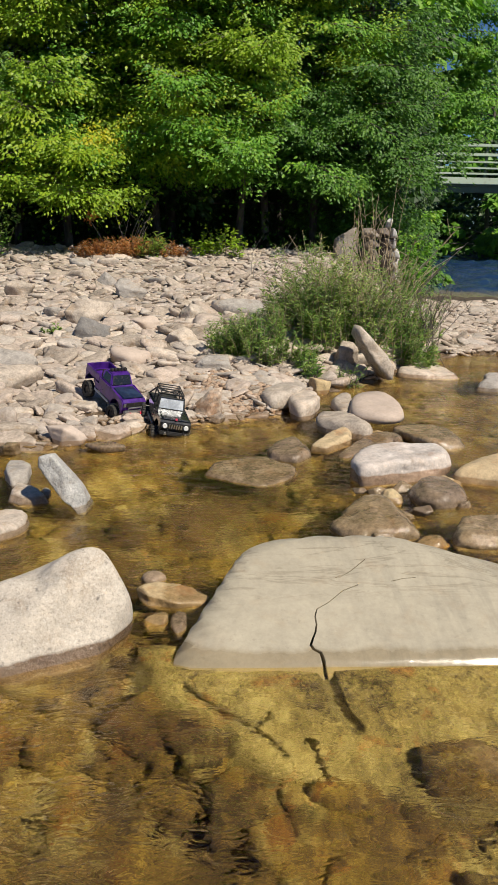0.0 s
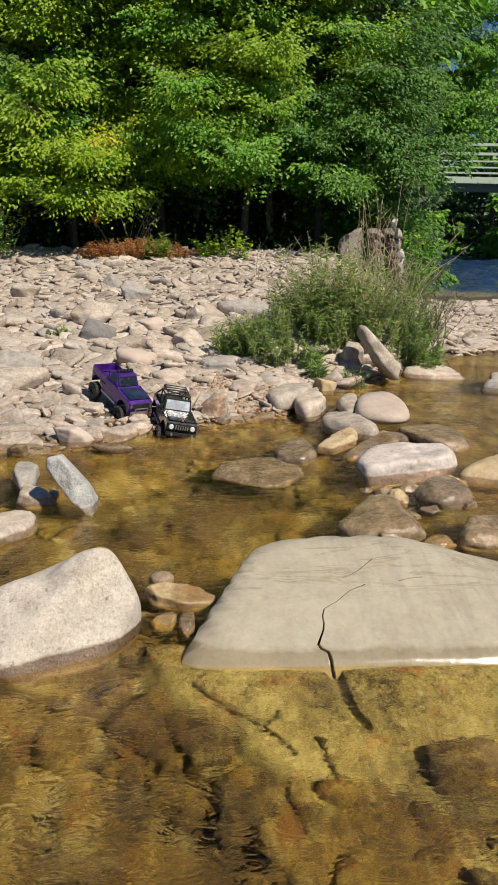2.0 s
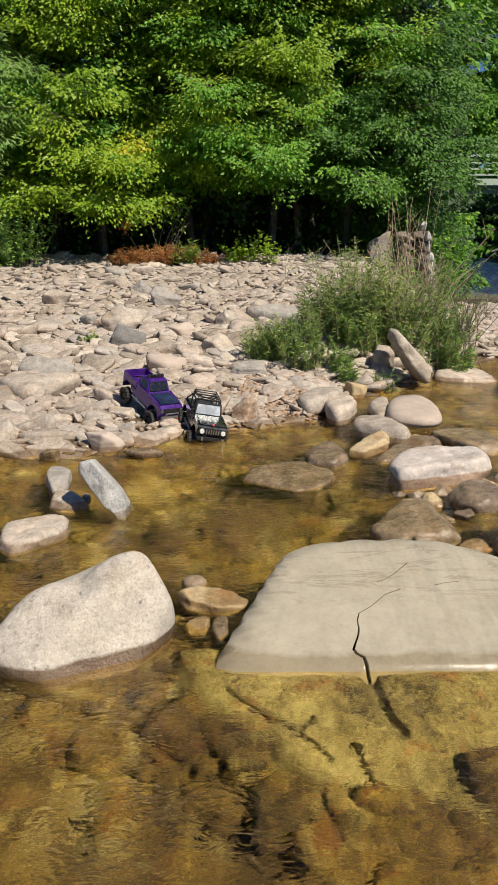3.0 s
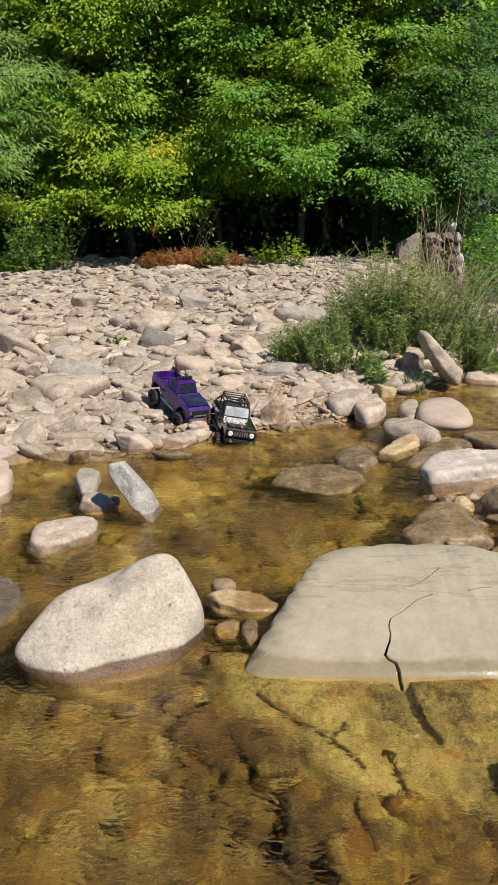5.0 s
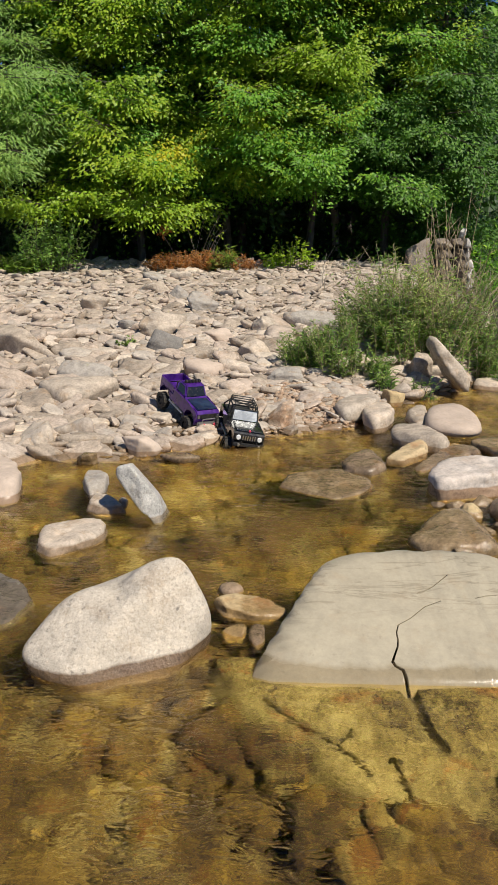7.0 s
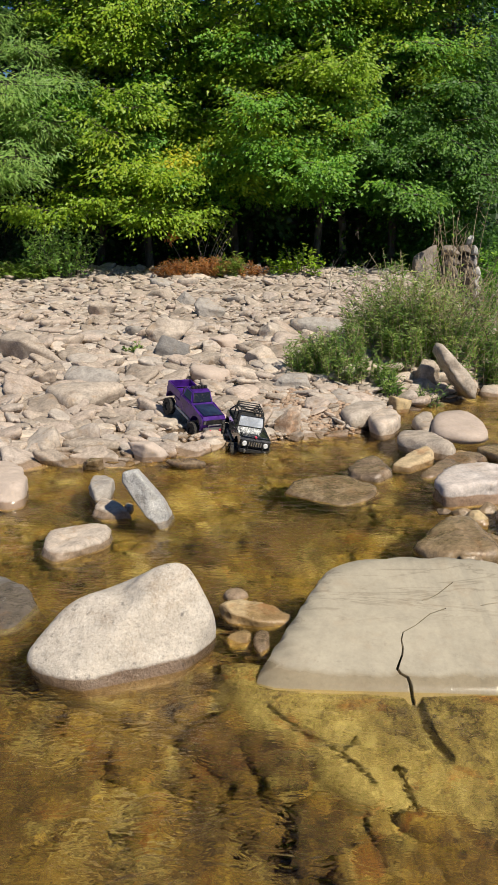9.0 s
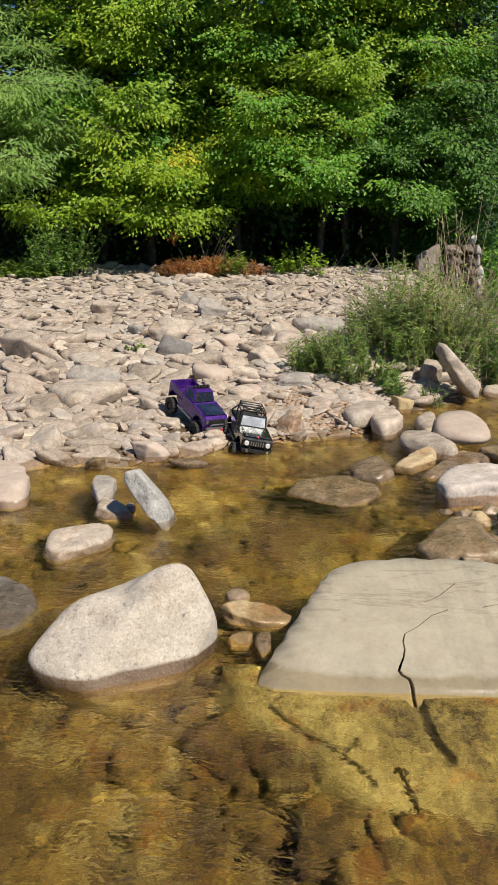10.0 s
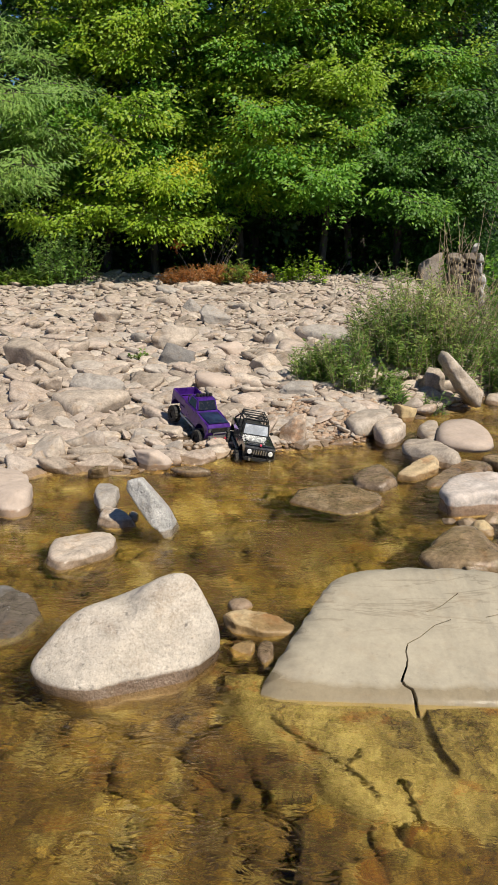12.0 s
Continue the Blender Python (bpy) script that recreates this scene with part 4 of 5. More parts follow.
# ---------------------------------------------------------------- model trucks
def prism(bm, outline, y0, y1):
    """A side outline (x, z) drawn out across y."""
    a = [bm.verts.new((x, y0, z)) for x, z in outline]
    b = [bm.verts.new((x, y1, z)) for x, z in outline]
    n = len(outline)
    bm.faces.new(a), bm.faces.new(b[::-1])
    for i in range(n):
        bm.faces.new((a[i], b[i], b[(i + 1) % n], a[(i + 1) % n]))
    return bm


def arch(cx, cz, r, start, end, n=8):
    return [(cx + r * math.cos(radians(start + (end - start) * i / n)), cz + r * math.sin(radians(start + (end - start) * i / n))) for i in range(n + 1)]


def wheel(root, x, y, r, rim_mat, drop=0.018):
    """A knobbly tyre on a spoked rim, its axle along y."""
    hub = tagged(new("wheel"), "")
    hub.parent, hub.location = root, (x, y, r - drop)
    w = 0.042
    bm = bmesh.new()
    n, prof = 28, ((0.62, -0.5), (0.8, -0.56), (0.93, -0.5), (0.955, -0.3), (0.955, 0.3), (0.93, 0.5), (0.8, 0.56), (0.62, 0.5))
    rings = []
    for i in range(n):
        a = 2 * math.pi * i / n
        rings.append([bm.verts.new((r * q * math.cos(a), w * s, r * q * math.sin(a))) for q, s in prof])
    for i in range(n):
        for j in range(len(prof)):
            k = (j + 1) % len(prof)
            bm.faces.new((rings[i][j], rings[i][k], rings[(i + 1) % n][k], rings[(i + 1) % n][j]))
    for i in range(18):
        for s in (-1, 1):
            a = 2 * math.pi * (i + 0.25 * s) / 18
            m = Matrix.Rotation(-a, 4, "Y") @ Matrix.Translation((r * 0.95, s * w * 0.3, 0))
            c = bmesh.ops.create_cube(bm, size=1, matrix=m @ Matrix.Diagonal((r * 0.12, w * 0.5, r * 0.17, 1)))
    part("tyre", bm, RUBBER, hub, "black knobbly rubber tyre")
    bm = bmesh.new()
    m = Matrix.Rotation(math.pi / 2, 4, "X")
    bmesh.ops.create_cone(bm, cap_ends=True, segments=24, radius1=r * 0.3, radius2=r * 0.3, depth=w * 0.8, matrix=m)
    for i in range(6):
        a = i * math.pi / 3
        bmesh.ops.create_cube(bm, size=1, matrix=Matrix.Rotation(a, 4, "Y") @ Matrix.Translation((r * 0.42, 0, 0)) @ Matrix.Diagonal((r * 0.4, w * 0.8, r * 0.14, 1)))
    for i in range(24):
        a, b = i * math.pi / 12, (i + 1) * math.pi / 12
        for s in (-1, 1):
            q = [bm.verts.new((r * k * math.cos(t), s * w * 0.52, r * k * math.sin(t))) for k, t in ((0.52, a), (0.66, a), (0.66, b), (0.52, b))]
            bm.faces.new(q)
    part("rim", bm, rim_mat, hub)
    return hub


def axes_pose(origin, forward, left):
    x = Vector(forward).normalized()
    z = x.cross(Vector(left)).normalized()
    y = z.cross(x)
    m = Matrix((x, y, z)).transposed().to_4x4()
    m.translation = origin
    return m


def mirror_parts(name, make, mat, root, label=""):
    for s in (-1, 1):
        part(name, make(s), mat, root, label)


def pickup(m):
    """The purple crawler truck: x forward, y left."""
    root = tagged(new("toy_truck"), "purple metallic radio-controlled pickup truck tilted on bank stones", "toy truck")
    root.matrix_basis = m @ Matrix.Diagonal((1, 0.88, 1.04, 1))
    R, WB = 0.052, 0.157
    side = [(-0.225, 0.115)] + arch(-WB, 0.068, 0.064, 180, 0) + [(-0.08, 0.082), (0.075, 0.082)] + arch(WB, 0.068, 0.06, 180, 0) + [(0.228, 0.095), (0.23, 0.14), (0.212, 0.154), (0.07, 0.162), (0.062, 0.168), (-0.052, 0.168), (-0.06, 0.166), (-0.06, 0.12), (-0.225, 0.13)]
    bm = prism(bmesh.new(), side, -0.095, 0.095)
    bmesh.ops.bevel(bm, geom=[e for e in bm.edges if abs(e.verts[0].co.y) > 0.09 and abs(e.verts[1].co.y) > 0.09 and abs(e.verts[0].co.y - e.verts[1].co.y) < 1e-6 and min(e.verts[0].co.z, e.verts[1].co.z) > 0.135], offset=0.006, segments=2, affect="EDGES")
    part("body", bm, PURPLE, root, "purple metallic body shell")
    bm = bmesh.new()
    box(bm, -0.055, 0.068, -0.088, 0.088, 0.166, 0.228, 0.007, (0.62, 0.84, -0.012, 0))
    part("cab", bm, PURPLE, root)
    part("hood", box(bmesh.new(), 0.075, 0.212, -0.08, 0.08, 0.158, 0.164, 0.003, (0.96, 0.95, 0, 0)), NAVY, root, "scuffed dark blue hood")

    def pane(corners, push):
        bm = bmesh.new()
        q = [bm.verts.new(Vector(c)) for c in corners]
        f = bm.faces.new(q)
        n = f.normal
        f.normal_update()
        ex = bmesh.ops.extrude_face_region(bm, geom=[f])
        bmesh.ops.translate(bm, vec=f.normal * push, verts=[g for g in ex["geom"] if isinstance(g, bmesh.types.BMVert)])
        return bm
    part("windshield", pane([(0.0665, -0.074, 0.172), (0.0665, 0.074, 0.172), (0.0375, 0.064, 0.22), (0.0375, -0.064, 0.22)], 0.003), GLASS, root)
    part("rear_window", pane([(-0.053, 0.07, 0.175), (-0.053, -0.07, 0.175), (-0.042, -0.06, 0.218), (-0.042, 0.06, 0.218)], 0.003), GLASS, root)
    for s in (-1, 1):
        q = [(-0.036, s * 0.0865, 0.174), (0.05, s * 0.0865, 0.174), (0.03, s * 0.0765, 0.219), (-0.03, s * 0.0765, 0.219)]
        part("side_window", pane(q if s < 0 else q[::-1], 0.003), GLASS, root)
    # load bed
    mirror_parts("bed_wall", lambda s: box(bmesh.new(), -0.228, -0.062, s * 0.089 - 0.006, s * 0.089 + 0.006, 0.128, 0.172, 0.003), PURPLE, root)
    part("tailgate", box(bmesh.new(), -0.234, -0.222, -0.093, 0.093, 0.118, 0.172, 0.003), PURPLE, root)
    bm = bmesh.new()
    for s in (-1, 1):
        tube(bm, (-0.07, s * 0.07, 0.205), (-0.2, s * 0.03, 0.135), 0.004)
        tube(bm, (-0.07, s * 0.07, 0.13), (-0.07, s * 0.07, 0.205), 0.004)
    tube(bm, (-0.07, -0.07, 0.205), (-0.07, 0.07, 0.205), 0.004)
    part("bed_rack", bm, MATT, root, "black tube rack in the load bed")
    bm = bmesh.new()
    for i in range(5):
        y = -0.052 + i * 0.026
        box(bm, -0.012, 0.008, y - 0.01, y + 0.01, 0.229, 0.246, 0.003)
    box(bm, -0.016, 0.0, -0.066, 0.066, 0.226, 0.232, 0.001)
    part("light_bar", bm, MATT, root, "row of black roof lamps")
    part("grille", box(bmesh.new(), 0.2285, 0.234, -0.062, 0.062, 0.112, 0.14, 0.002), MATT, root)
    mirror_parts("headlight", lambda s: box(bmesh.new(), 0.229, 0.235, s * 0.076 - 0.012, s * 0.076 + 0.012, 0.114, 0.138, 0.003), SMOKED, root, "smoked headlight")
    bm = box(bmesh.new(), 0.236, 0.256, -0.085, 0.085, 0.078, 0.098, 0.004)
    tube(bm, (0.246, -0.05, 0.098), (0.246, -0.05, 0.114), 0.004)
    tube(bm, (0.246, 0.05, 0.098), (0.246, 0.05, 0.114), 0.004)
    tube(bm, (0.246, -0.05, 0.114), (0.246, 0.05, 0.114), 0.004)
    part("bumper", bm, SILVERY, root, "grey metal bumper")
    mirror_parts("tow_hook", lambda s: box(bmesh.new(), 0.254, 0.268, s * 0.042 - 0.007, s * 0.042 + 0.007, 0.066, 0.092, 0.003), PINK, root, "bright pink tow hook")
    mirror_parts("slider", lambda s: tube(tube(bmesh.new(), (-0.085, s * 0.1, 0.072), (0.085, s * 0.1, 0.072), 0.006), (-0.085, s * 0.1, 0.072), (-0.1, s * 0.08, 0.09), 0.005), SILVERY, root, "grey metal side slider")
    part("chassis", box(bmesh.new(), -0.2, 0.235, -0.04, 0.04, 0.055, 0.085, 0.004), MATT, root)
    mirror_parts("axle", lambda s: tube(bmesh.new(), (s * WB, -0.085, R - 0.018), (s * WB, 0.085, R - 0.018), 0.011), MATT, root)
    part("antenna", tube(bmesh.new(), (-0.21, 0.08, 0.17), (-0.215, 0.08, 0.235), 0.0015, 5), MATT, root)
    for x in (-WB, WB):
        for s in (-1, 1):
            wheel(root, x, s * 0.098, R, MATT)
    return root


def offroader(m):
    """The black crawler with a tube cage: x forward, y left."""
    root = tagged(new("toy_truck"), "black radio-controlled off-road truck with a tube cage at the waterline", "toy truck")
    root.matrix_basis = m
    R, WB = 0.05, 0.15
    side = [(-0.215, 0.1)] + arch(-WB, 0.066, 0.061, 180, 0) + [(-0.08, 0.078), (0.075, 0.078)] + arch(WB, 0.066, 0.059, 180, 0) + [(0.222, 0.085), (0.226, 0.142), (0.215, 0.15), (0.07, 0.158), (-0.215, 0.15)]
    bm = prism(bmesh.new(), side, -0.09, 0.09)
    part("body", bm, BLACK, root, "glossy black body shell")
    part("hood", box(bmesh.new(), 0.072, 0.214, -0.076, 0.076, 0.1545, 0.162, 0.003, (0.95, 0.95, 0, 0)), BLACK, root)
    part("windshield", box(bmesh.new(), 0.05, 0.056, -0.078, 0.078, 0.16, 0.216, 0.002, (1, 0.93, -0.022, 0)), SCREEN, root, "pale windscreen with the reflected sky put into its colour")
    bm = bmesh.new()
    for s in (-1, 1):
        tube(bm, (0.06, s * 0.078, 0.155), (0.034, s * 0.072, 0.22), 0.0045)
        tube(bm, (0.034, s * 0.072, 0.22), (-0.1, s * 0.072, 0.226), 0.0045)
        tube(bm, (-0.1, s * 0.072, 0.226), (-0.2, s * 0.078, 0.16), 0.0045)
        tube(bm, (-0.02, s * 0.074, 0.15), (-0.02, s * 0.072, 0.224), 0.0045)
        tube(bm, (-0.1, s * 0.072, 0.226), (-0.08, s * 0.078, 0.15), 0.004)
    for x, z in ((0.034, 0.22), (-0.02, 0.223), (-0.1, 0.226)):
        tube(bm, (x, -0.072, z), (x, 0.072, z), 0.0045)
    tube(bm, (-0.02, -0.07, 0.223), (-0.1, 0.07, 0.226), 0.0035)
    tube(bm, (-0.02, 0.07, 0.223), (-0.1, -0.07, 0.226), 0.0035)
    part("roll_cage", bm, MATT, root, "black tube roll cage")
    bm = bmesh.new()
    for s in (-1, 1):
        tube(bm, (0.03, s * 0.066, 0.243), (-0.11, s * 0.066, 0.25), 0.003)
        for x in (0.03, -0.11):
            tube(bm, (x, s * 0.066, 0.222), (x, s * 0.066, 0.247), 0.0025)
    for i in range(5):
        x = 0.03 - 0.035 * i
        tube(bm, (x, -0.066, 0.243 + 0.0017 * i), (x, 0.066, 0.243 + 0.0017 * i), 0.003)
    part("roof_rack", bm, MATT, root, "black tube roof rack")
    part("seat_tub", box(bmesh.new(), -0.2, 0.045, -0.082, 0.082, 0.1505, 0.158, 0.003), MATT, root)
    mirror_parts("seat", lambda s: box(bmesh.new(), -0.03, 0.012, s * 0.038 - 0.024, s * 0.038 + 0.024, 0.158, 0.2, 0.006, (0.5, 0.9, -0.012, 0)), MATT, root)
    part("grille", box(bmesh.new(), 0.2255, 0.231, -0.082, 0.082, 0.106, 0.14, 0.004), MATT, root)
    for i in range(6):
        y = -0.035 + 0.014 * i
        part("grille_bar", box(bmesh.new(), 0.231, 0.234, y - 0.0035, y + 0.0035, 0.11, 0.136, 0.001), STEEL, root, "bright grille bar")
    for s in (-1, 1):
        bm = bmesh.new()
        bmesh.ops.create_cone(bm, cap_ends=True, segments=20, radius1=0.0145, radius2=0.0125, depth=0.008, matrix=Matrix.Translation((0.234, s * 0.062, 0.123)) @ Matrix.Rotation(math.pi / 2, 4, "Y"))
        part("headlight", bm, LAMP, root, "round white headlight")
    bm = box(bmesh.new(), 0.232, 0.256, -0.09, 0.09, 0.074, 0.094, 0.005)
    tube(bm, (0.25, -0.045, 0.094), (0.25, -0.045, 0.108), 0.0035), tube(bm, (0.25, 0.045, 0.094), (0.25, 0.045, 0.108), 0.0035)
    part("bumper", bm, MATT, root)
    mirror_parts("shackle", lambda s: box(bmesh.new(), 0.254, 0.264, s * 0.06 - 0.006, s * 0.06 + 0.006, 0.078, 0.096, 0.002), STEEL, root, "silver shackle")
    part("badge", box(bmesh.new(), 0.21, 0.222, -0.006, 0.006, 0.1555, 0.167, 0.002), PINK, root, "small red hood latch")
    mirror_parts("slider", lambda s: tube(bmesh.new(), (-0.085, s * 0.096, 0.07), (0.085, s * 0.096, 0.07), 0.006), SILVERY, root)
    mirror_parts("mirror", lambda s: box(bmesh.new(), 0.04, 0.05, s * 0.096 - 0.009, s * 0.096 + 0.009, 0.168, 0.186, 0.003), MATT, root)
    part("chassis", box(bmesh.new(), -0.2, 0.23, -0.04, 0.04, 0.052, 0.08, 0.004), MATT, root)
    mirror_parts("axle", lambda s: tube(bmesh.new(), (s * WB, -0.085, R - 0.018), (s * WB, 0.085, R - 0.018), 0.011), MATT, root)
    for x in (-WB, WB):
        for s in (-1, 1):
            wheel(root, x, s * 0.096, R, STEEL)
    return root


def wheel_line(front, rear, left, track, r):
    """The pose of a truck whose front and rear right wheels have these centres."""
    f, b = Vector(front), Vector(rear)
    m = axes_pose((0, 0, 0), f - b, left)
    m.translation = (f + b) / 2 + m.to_3x3() @ Vector((0, track, 0.018 - r))
    return m


pickup(wheel_line((-0.398, 4.66, 0.034), (-0.588, 4.93, 0.152), (0.78, 0.62, -0.02), 0.098, 0.052))
m_black = axes_pose((0, 0, 0), (0.2, -0.95, -0.17), (0.95, 0.2, -0.2))
m_black.translation = Vector((-0.018, 4.32, 0.045)) - m_black.to_3x3() @ Vector((0.234, 0, 0.123))
offroader(m_black)
TAKEN += [(-0.4, 4.5, 0.34, 0.34), (-0.56, 4.66, 0.2, 0.24), (-0.42, 4.95, 0.3, 0.3), (-0.42, 4.7, 0.34, 0.26), (-0.25, 4.72, 0.2, 0.2), (-0.03, 4.5, 0.28, 0.34)]  # room for the trucks

# ---------------------------------------------------------------- plants
OVAL_V = np.array([(0, 0, 0), (0.23, 0.33, 0.05), (0.17, 0.68, 0.03), (0, 1.0, -0.1), (-0.17, 0.68, 0.03), (-0.23, 0.33, 0.05)])
OVAL_F = np.array([(0, 1, 5), (1, 4, 5), (1, 2, 4), (2, 3, 4)])
LANCE_V = np.array([(0, 0, 0), (0.1, 0.38, 0.02), (0, 1.0, -0.12), (-0.1, 0.38, 0.02)])
LANCE_F = np.array([(0, 1, 3), (1, 2, 3)])


KITE_V = np.array([(0, 0, 0), (0.3, 0.45, 0.06), (0, 1.0, -0.08), (-0.3, 0.45, 0.06)])
LEAFLET_V = np.array([(0, 0, 0), (0.25, 0.42, 0.07), (0, 1.0, -0.1), (-0.25, 0.42, 0.07)])
SHAPE = {"leaflet": (LEAFLET_V, LANCE_F), "oval": (OVAL_V, OVAL_F), "lance": (LANCE_V, LANCE_F), "kite": (KITE_V, LANCE_F)}


def unit(a):
    return a / np.maximum(np.linalg.norm(a, axis=-1, keepdims=True), 1e-6)


def leaves(pos, along, normal, size, shape):
    """Vertices and faces of leaves at pos that point along, faced to normal."""
    V, F = shape
    y = unit(along)
    x = unit(np.cross(y, normal))
    z = np.cross(x, y)
    M = np.stack([x, y, z], 2) * size[:, None, None]
    v = np.einsum("nij,vj->nvi", M, V) + pos[:, None, :]
    f = F[None] + (np.arange(len(pos)) * len(V))[:, None, None]
    return v.reshape(-1, 3), f.reshape(-1, 3)


def tube_mesh(lines, n=6):
    """Tapered tubes along polylines: rows of (points, start radius, end radius)."""
    vs, fs, base = [], [], 0
    a = np.arange(n) * 2 * math.pi / n
    for pts, r0, r1 in lines:
        pts = np.asarray(pts, float)
        t = unit(np.gradient(pts, axis=0))
        s = unit(np.cross(t, np.array([0.31, 0.17, 0.93]) + 0 * t) + 1e-4)
        b = np.cross(t, s)
        r = np.linspace(r0, r1, len(pts))[:, None, None]
        ring = pts[:, None, :] + r * (np.cos(a)[None, :, None] * s[:, None, :] + np.sin(a)[None, :, None] * b[:, None, :])
        vs.append(ring.reshape(-1, 3))
        i = base + np.arange(len(pts) - 1)[:, None] * n
        j, k = np.arange(n)[None, :], (np.arange(n)[None, :] + 1) % n
        fs.append(np.stack([i + j, i + k, i + n + k, i + n + j], 2).reshape(-1, 4))
        base += len(pts) * n
    return np.concatenate(vs), np.concatenate(fs)


def tree(x, y, tall, spread, low, limbs, mat, label, seed, lean=(0.0, -0.9), leaf=0.068, per=84, shape="leaflet", sprays=13, wood=BARK, radius=0.07, tint=None, dense=4.6, dead=None):
    """A tree: a trunk with limbs that carry flat sprays of leaves, reaching mostly along lean. Above dense the sprays are fewer and coarser."""
    r = np.random.default_rng(seed)
    z0 = float(height(x, y)) - 0.05
    root = tagged(new("tree"), label, "tree", "trees of the forest edge")
    root.location = (x, y, z0)
    bend = r.normal(0, 0.12, 2)
    h = np.linspace(0, tall, 12)
    trunk = np.stack([bend[0] * np.sin(h * 0.7), bend[1] * np.sin(h * 0.6), h], 1)
    lines, twigs = [(trunk, radius, radius * 0.25)], []
    P, A, N, S = [], [], [], []
    for i in range(limbs):
        f = (i + r.random()) / limbs
        zs = low + (tall - low) * f ** 1.5
        zs = low + round((zs - low) / 0.55 + r.normal(0, 0.22)) * 0.55 + r.normal(0, 0.13)  # boughs in loose tiers
        zs = max(zs, low * 0.9)
        p0 = np.array([np.interp(zs * 0.9, h, trunk[:, 0]), np.interp(zs * 0.9, h, trunk[:, 1]), zs * 0.93])
        az = r.uniform(0, 2 * math.pi)
        d = unit(np.array([math.cos(az), math.sin(az), 0]) * 0.8 + np.array([*lean, 0]))
        length = spread * r.uniform(0.5, 1.1) * (1 - 0.45 * f)
        s = np.linspace(0, 1, 7)[:, None]
        rise = r.uniform(0.05, 0.45)
        line = p0 + d * s * length + np.array([0, 0, 1]) * (rise * length * s - 0.95 * length * rise * s ** 2)
        lines.append((line, radius * 0.3, 0.006))
        fine = zs < dense
        for j in range(sprays if fine else max(3, sprays // 3)):
            t = r.uniform(0.25, 1.05)
            c = np.array([np.interp(t, s[:, 0], line[:, k]) for k in range(3)])
            side = unit(np.cross(d, [0, 0, 1])) * r.choice([-1, 1])
            out = unit(d * r.uniform(0.4, 1.0) + side * r.uniform(0.1, 1.0))
            ln = r.uniform(0.3, 0.65) * (1 if fine else 1.6)
            tip = c + out * ln + np.array([0, 0, r.normal(-0.08, 0.12)])
            if fine and shape != "kite":
                twigs.append((np.linspace(c, tip, 2), 0.006, 0.002))
            up = unit(np.array([0, -0.45, 0.8]) + 0.45 * out + r.normal(0, 0.2, 3))
            n = per if fine else max(6, per // 2)
            q = r.random((n, 1)) ** 0.7
            across = unit(np.cross(out, up))
            lat = r.normal(0, 0.17, (n, 1)) * ln * 1.6
            p = c + (tip - c) * q * 1.1 + across * lat + up * r.normal(0, 0.05, (n, 1)) - np.array([0, 0, 1]) * (np.abs(lat) * 0.3)
            P.append(p)
            A.append(out + across * np.sign(lat) * r.uniform(0.2, 1.1, (n, 1)) + r.normal(0, 0.25, (n, 3)) - np.array([0, 0, 0.55]))
            N.append(up + r.normal(0, 0.42, (n, 3)))
            S.append(np.full(n, 1.0 if fine else 2.1))
    v, f = tube_mesh(lines, 5)
    if twigs:
        tv, tf = tube_mesh(twigs, 3)
        v, f = np.concatenate([v, tv]), np.concatenate([f, tf + len(v)])
    ob = new("trunk", mesh_from("trunk", v, f, wood))
    ob.parent = root
    P, A, N = np.concatenate(P), np.concatenate(A), np.concatenate(N)
    size = leaf * r.uniform(0.65, 1.25, len(P)) * np.concatenate(S)
    T = SHAPE[shape]
    if dead:
        # a withered spray that hangs from the lowest bough
        p = np.array(dead) - np.array([x, y, z0]) + r.normal(0, 1, (46, 3)) * np.array([0.03, 0.03, 0.05])
        v, f = leaves(p, np.array([0, 0, -1.0]) + r.normal(0, 0.4, (46, 3)), np.array([0, -1.0, 0.2]) + r.normal(0, 0.5, (46, 3)), leaf * r.uniform(0.7, 1.2, 46), T)
        w = new("withered_spray", mesh_from("withered_spray", v, f, LEAF["rust"], smooth=False))
        w.parent = root
        tagged(w, "hanging spray of withered brown leaves", kind="stuff")
    if tint:
        # the share of the crown near one place that has turned colour
        (tx, ty, tz), rad, tmat = tint
        near = np.linalg.norm(P + np.array([x, y, z0]) - np.array([tx, ty, tz]), axis=1) + r.normal(0, 0.12, len(P)) < rad
        if near.any():
            v, f = leaves(P[near], A[near], N[near], size[near], T)
            c2 = new("crown", mesh_from("crown", v, f, LEAF[tmat], smooth=False))
            c2.parent = root
            tagged(c2, "lighter leaves beginning to turn", kind="stuff")
        P, A, N, size = P[~near], A[~near], N[~near], size[~near]
    v, f = leaves(P, A, N, size, T)
    crown = new("crown", mesh_from("crown", v, f, LEAF[mat], smooth=False))
    crown.parent = root
    tagged(crown, kind="stuff")
    return root


GREEN = "broad-leaved tree with layered bright green foliage at the forest edge"
tree(-6.6, 13.6, 9.0, 2.6, 1.1, 60, "willow", "tree with fine grey-green foliage at the forest edge", 1, (0.2, -0.7), 0.075, 56, "lance", 14)
tree(-4.1, 12.3, 9.5, 2.1, 1.45, 72, "willow", "tree with fine grey-green hanging foliage at the forest edge", 2, (0.1, -0.8), 0.085, 64, "lance", 17)
tree(-2.7, 13.6, 10.0, 2.2, 1.6, 74, "maple", GREEN, 3, (0.1, -0.9))
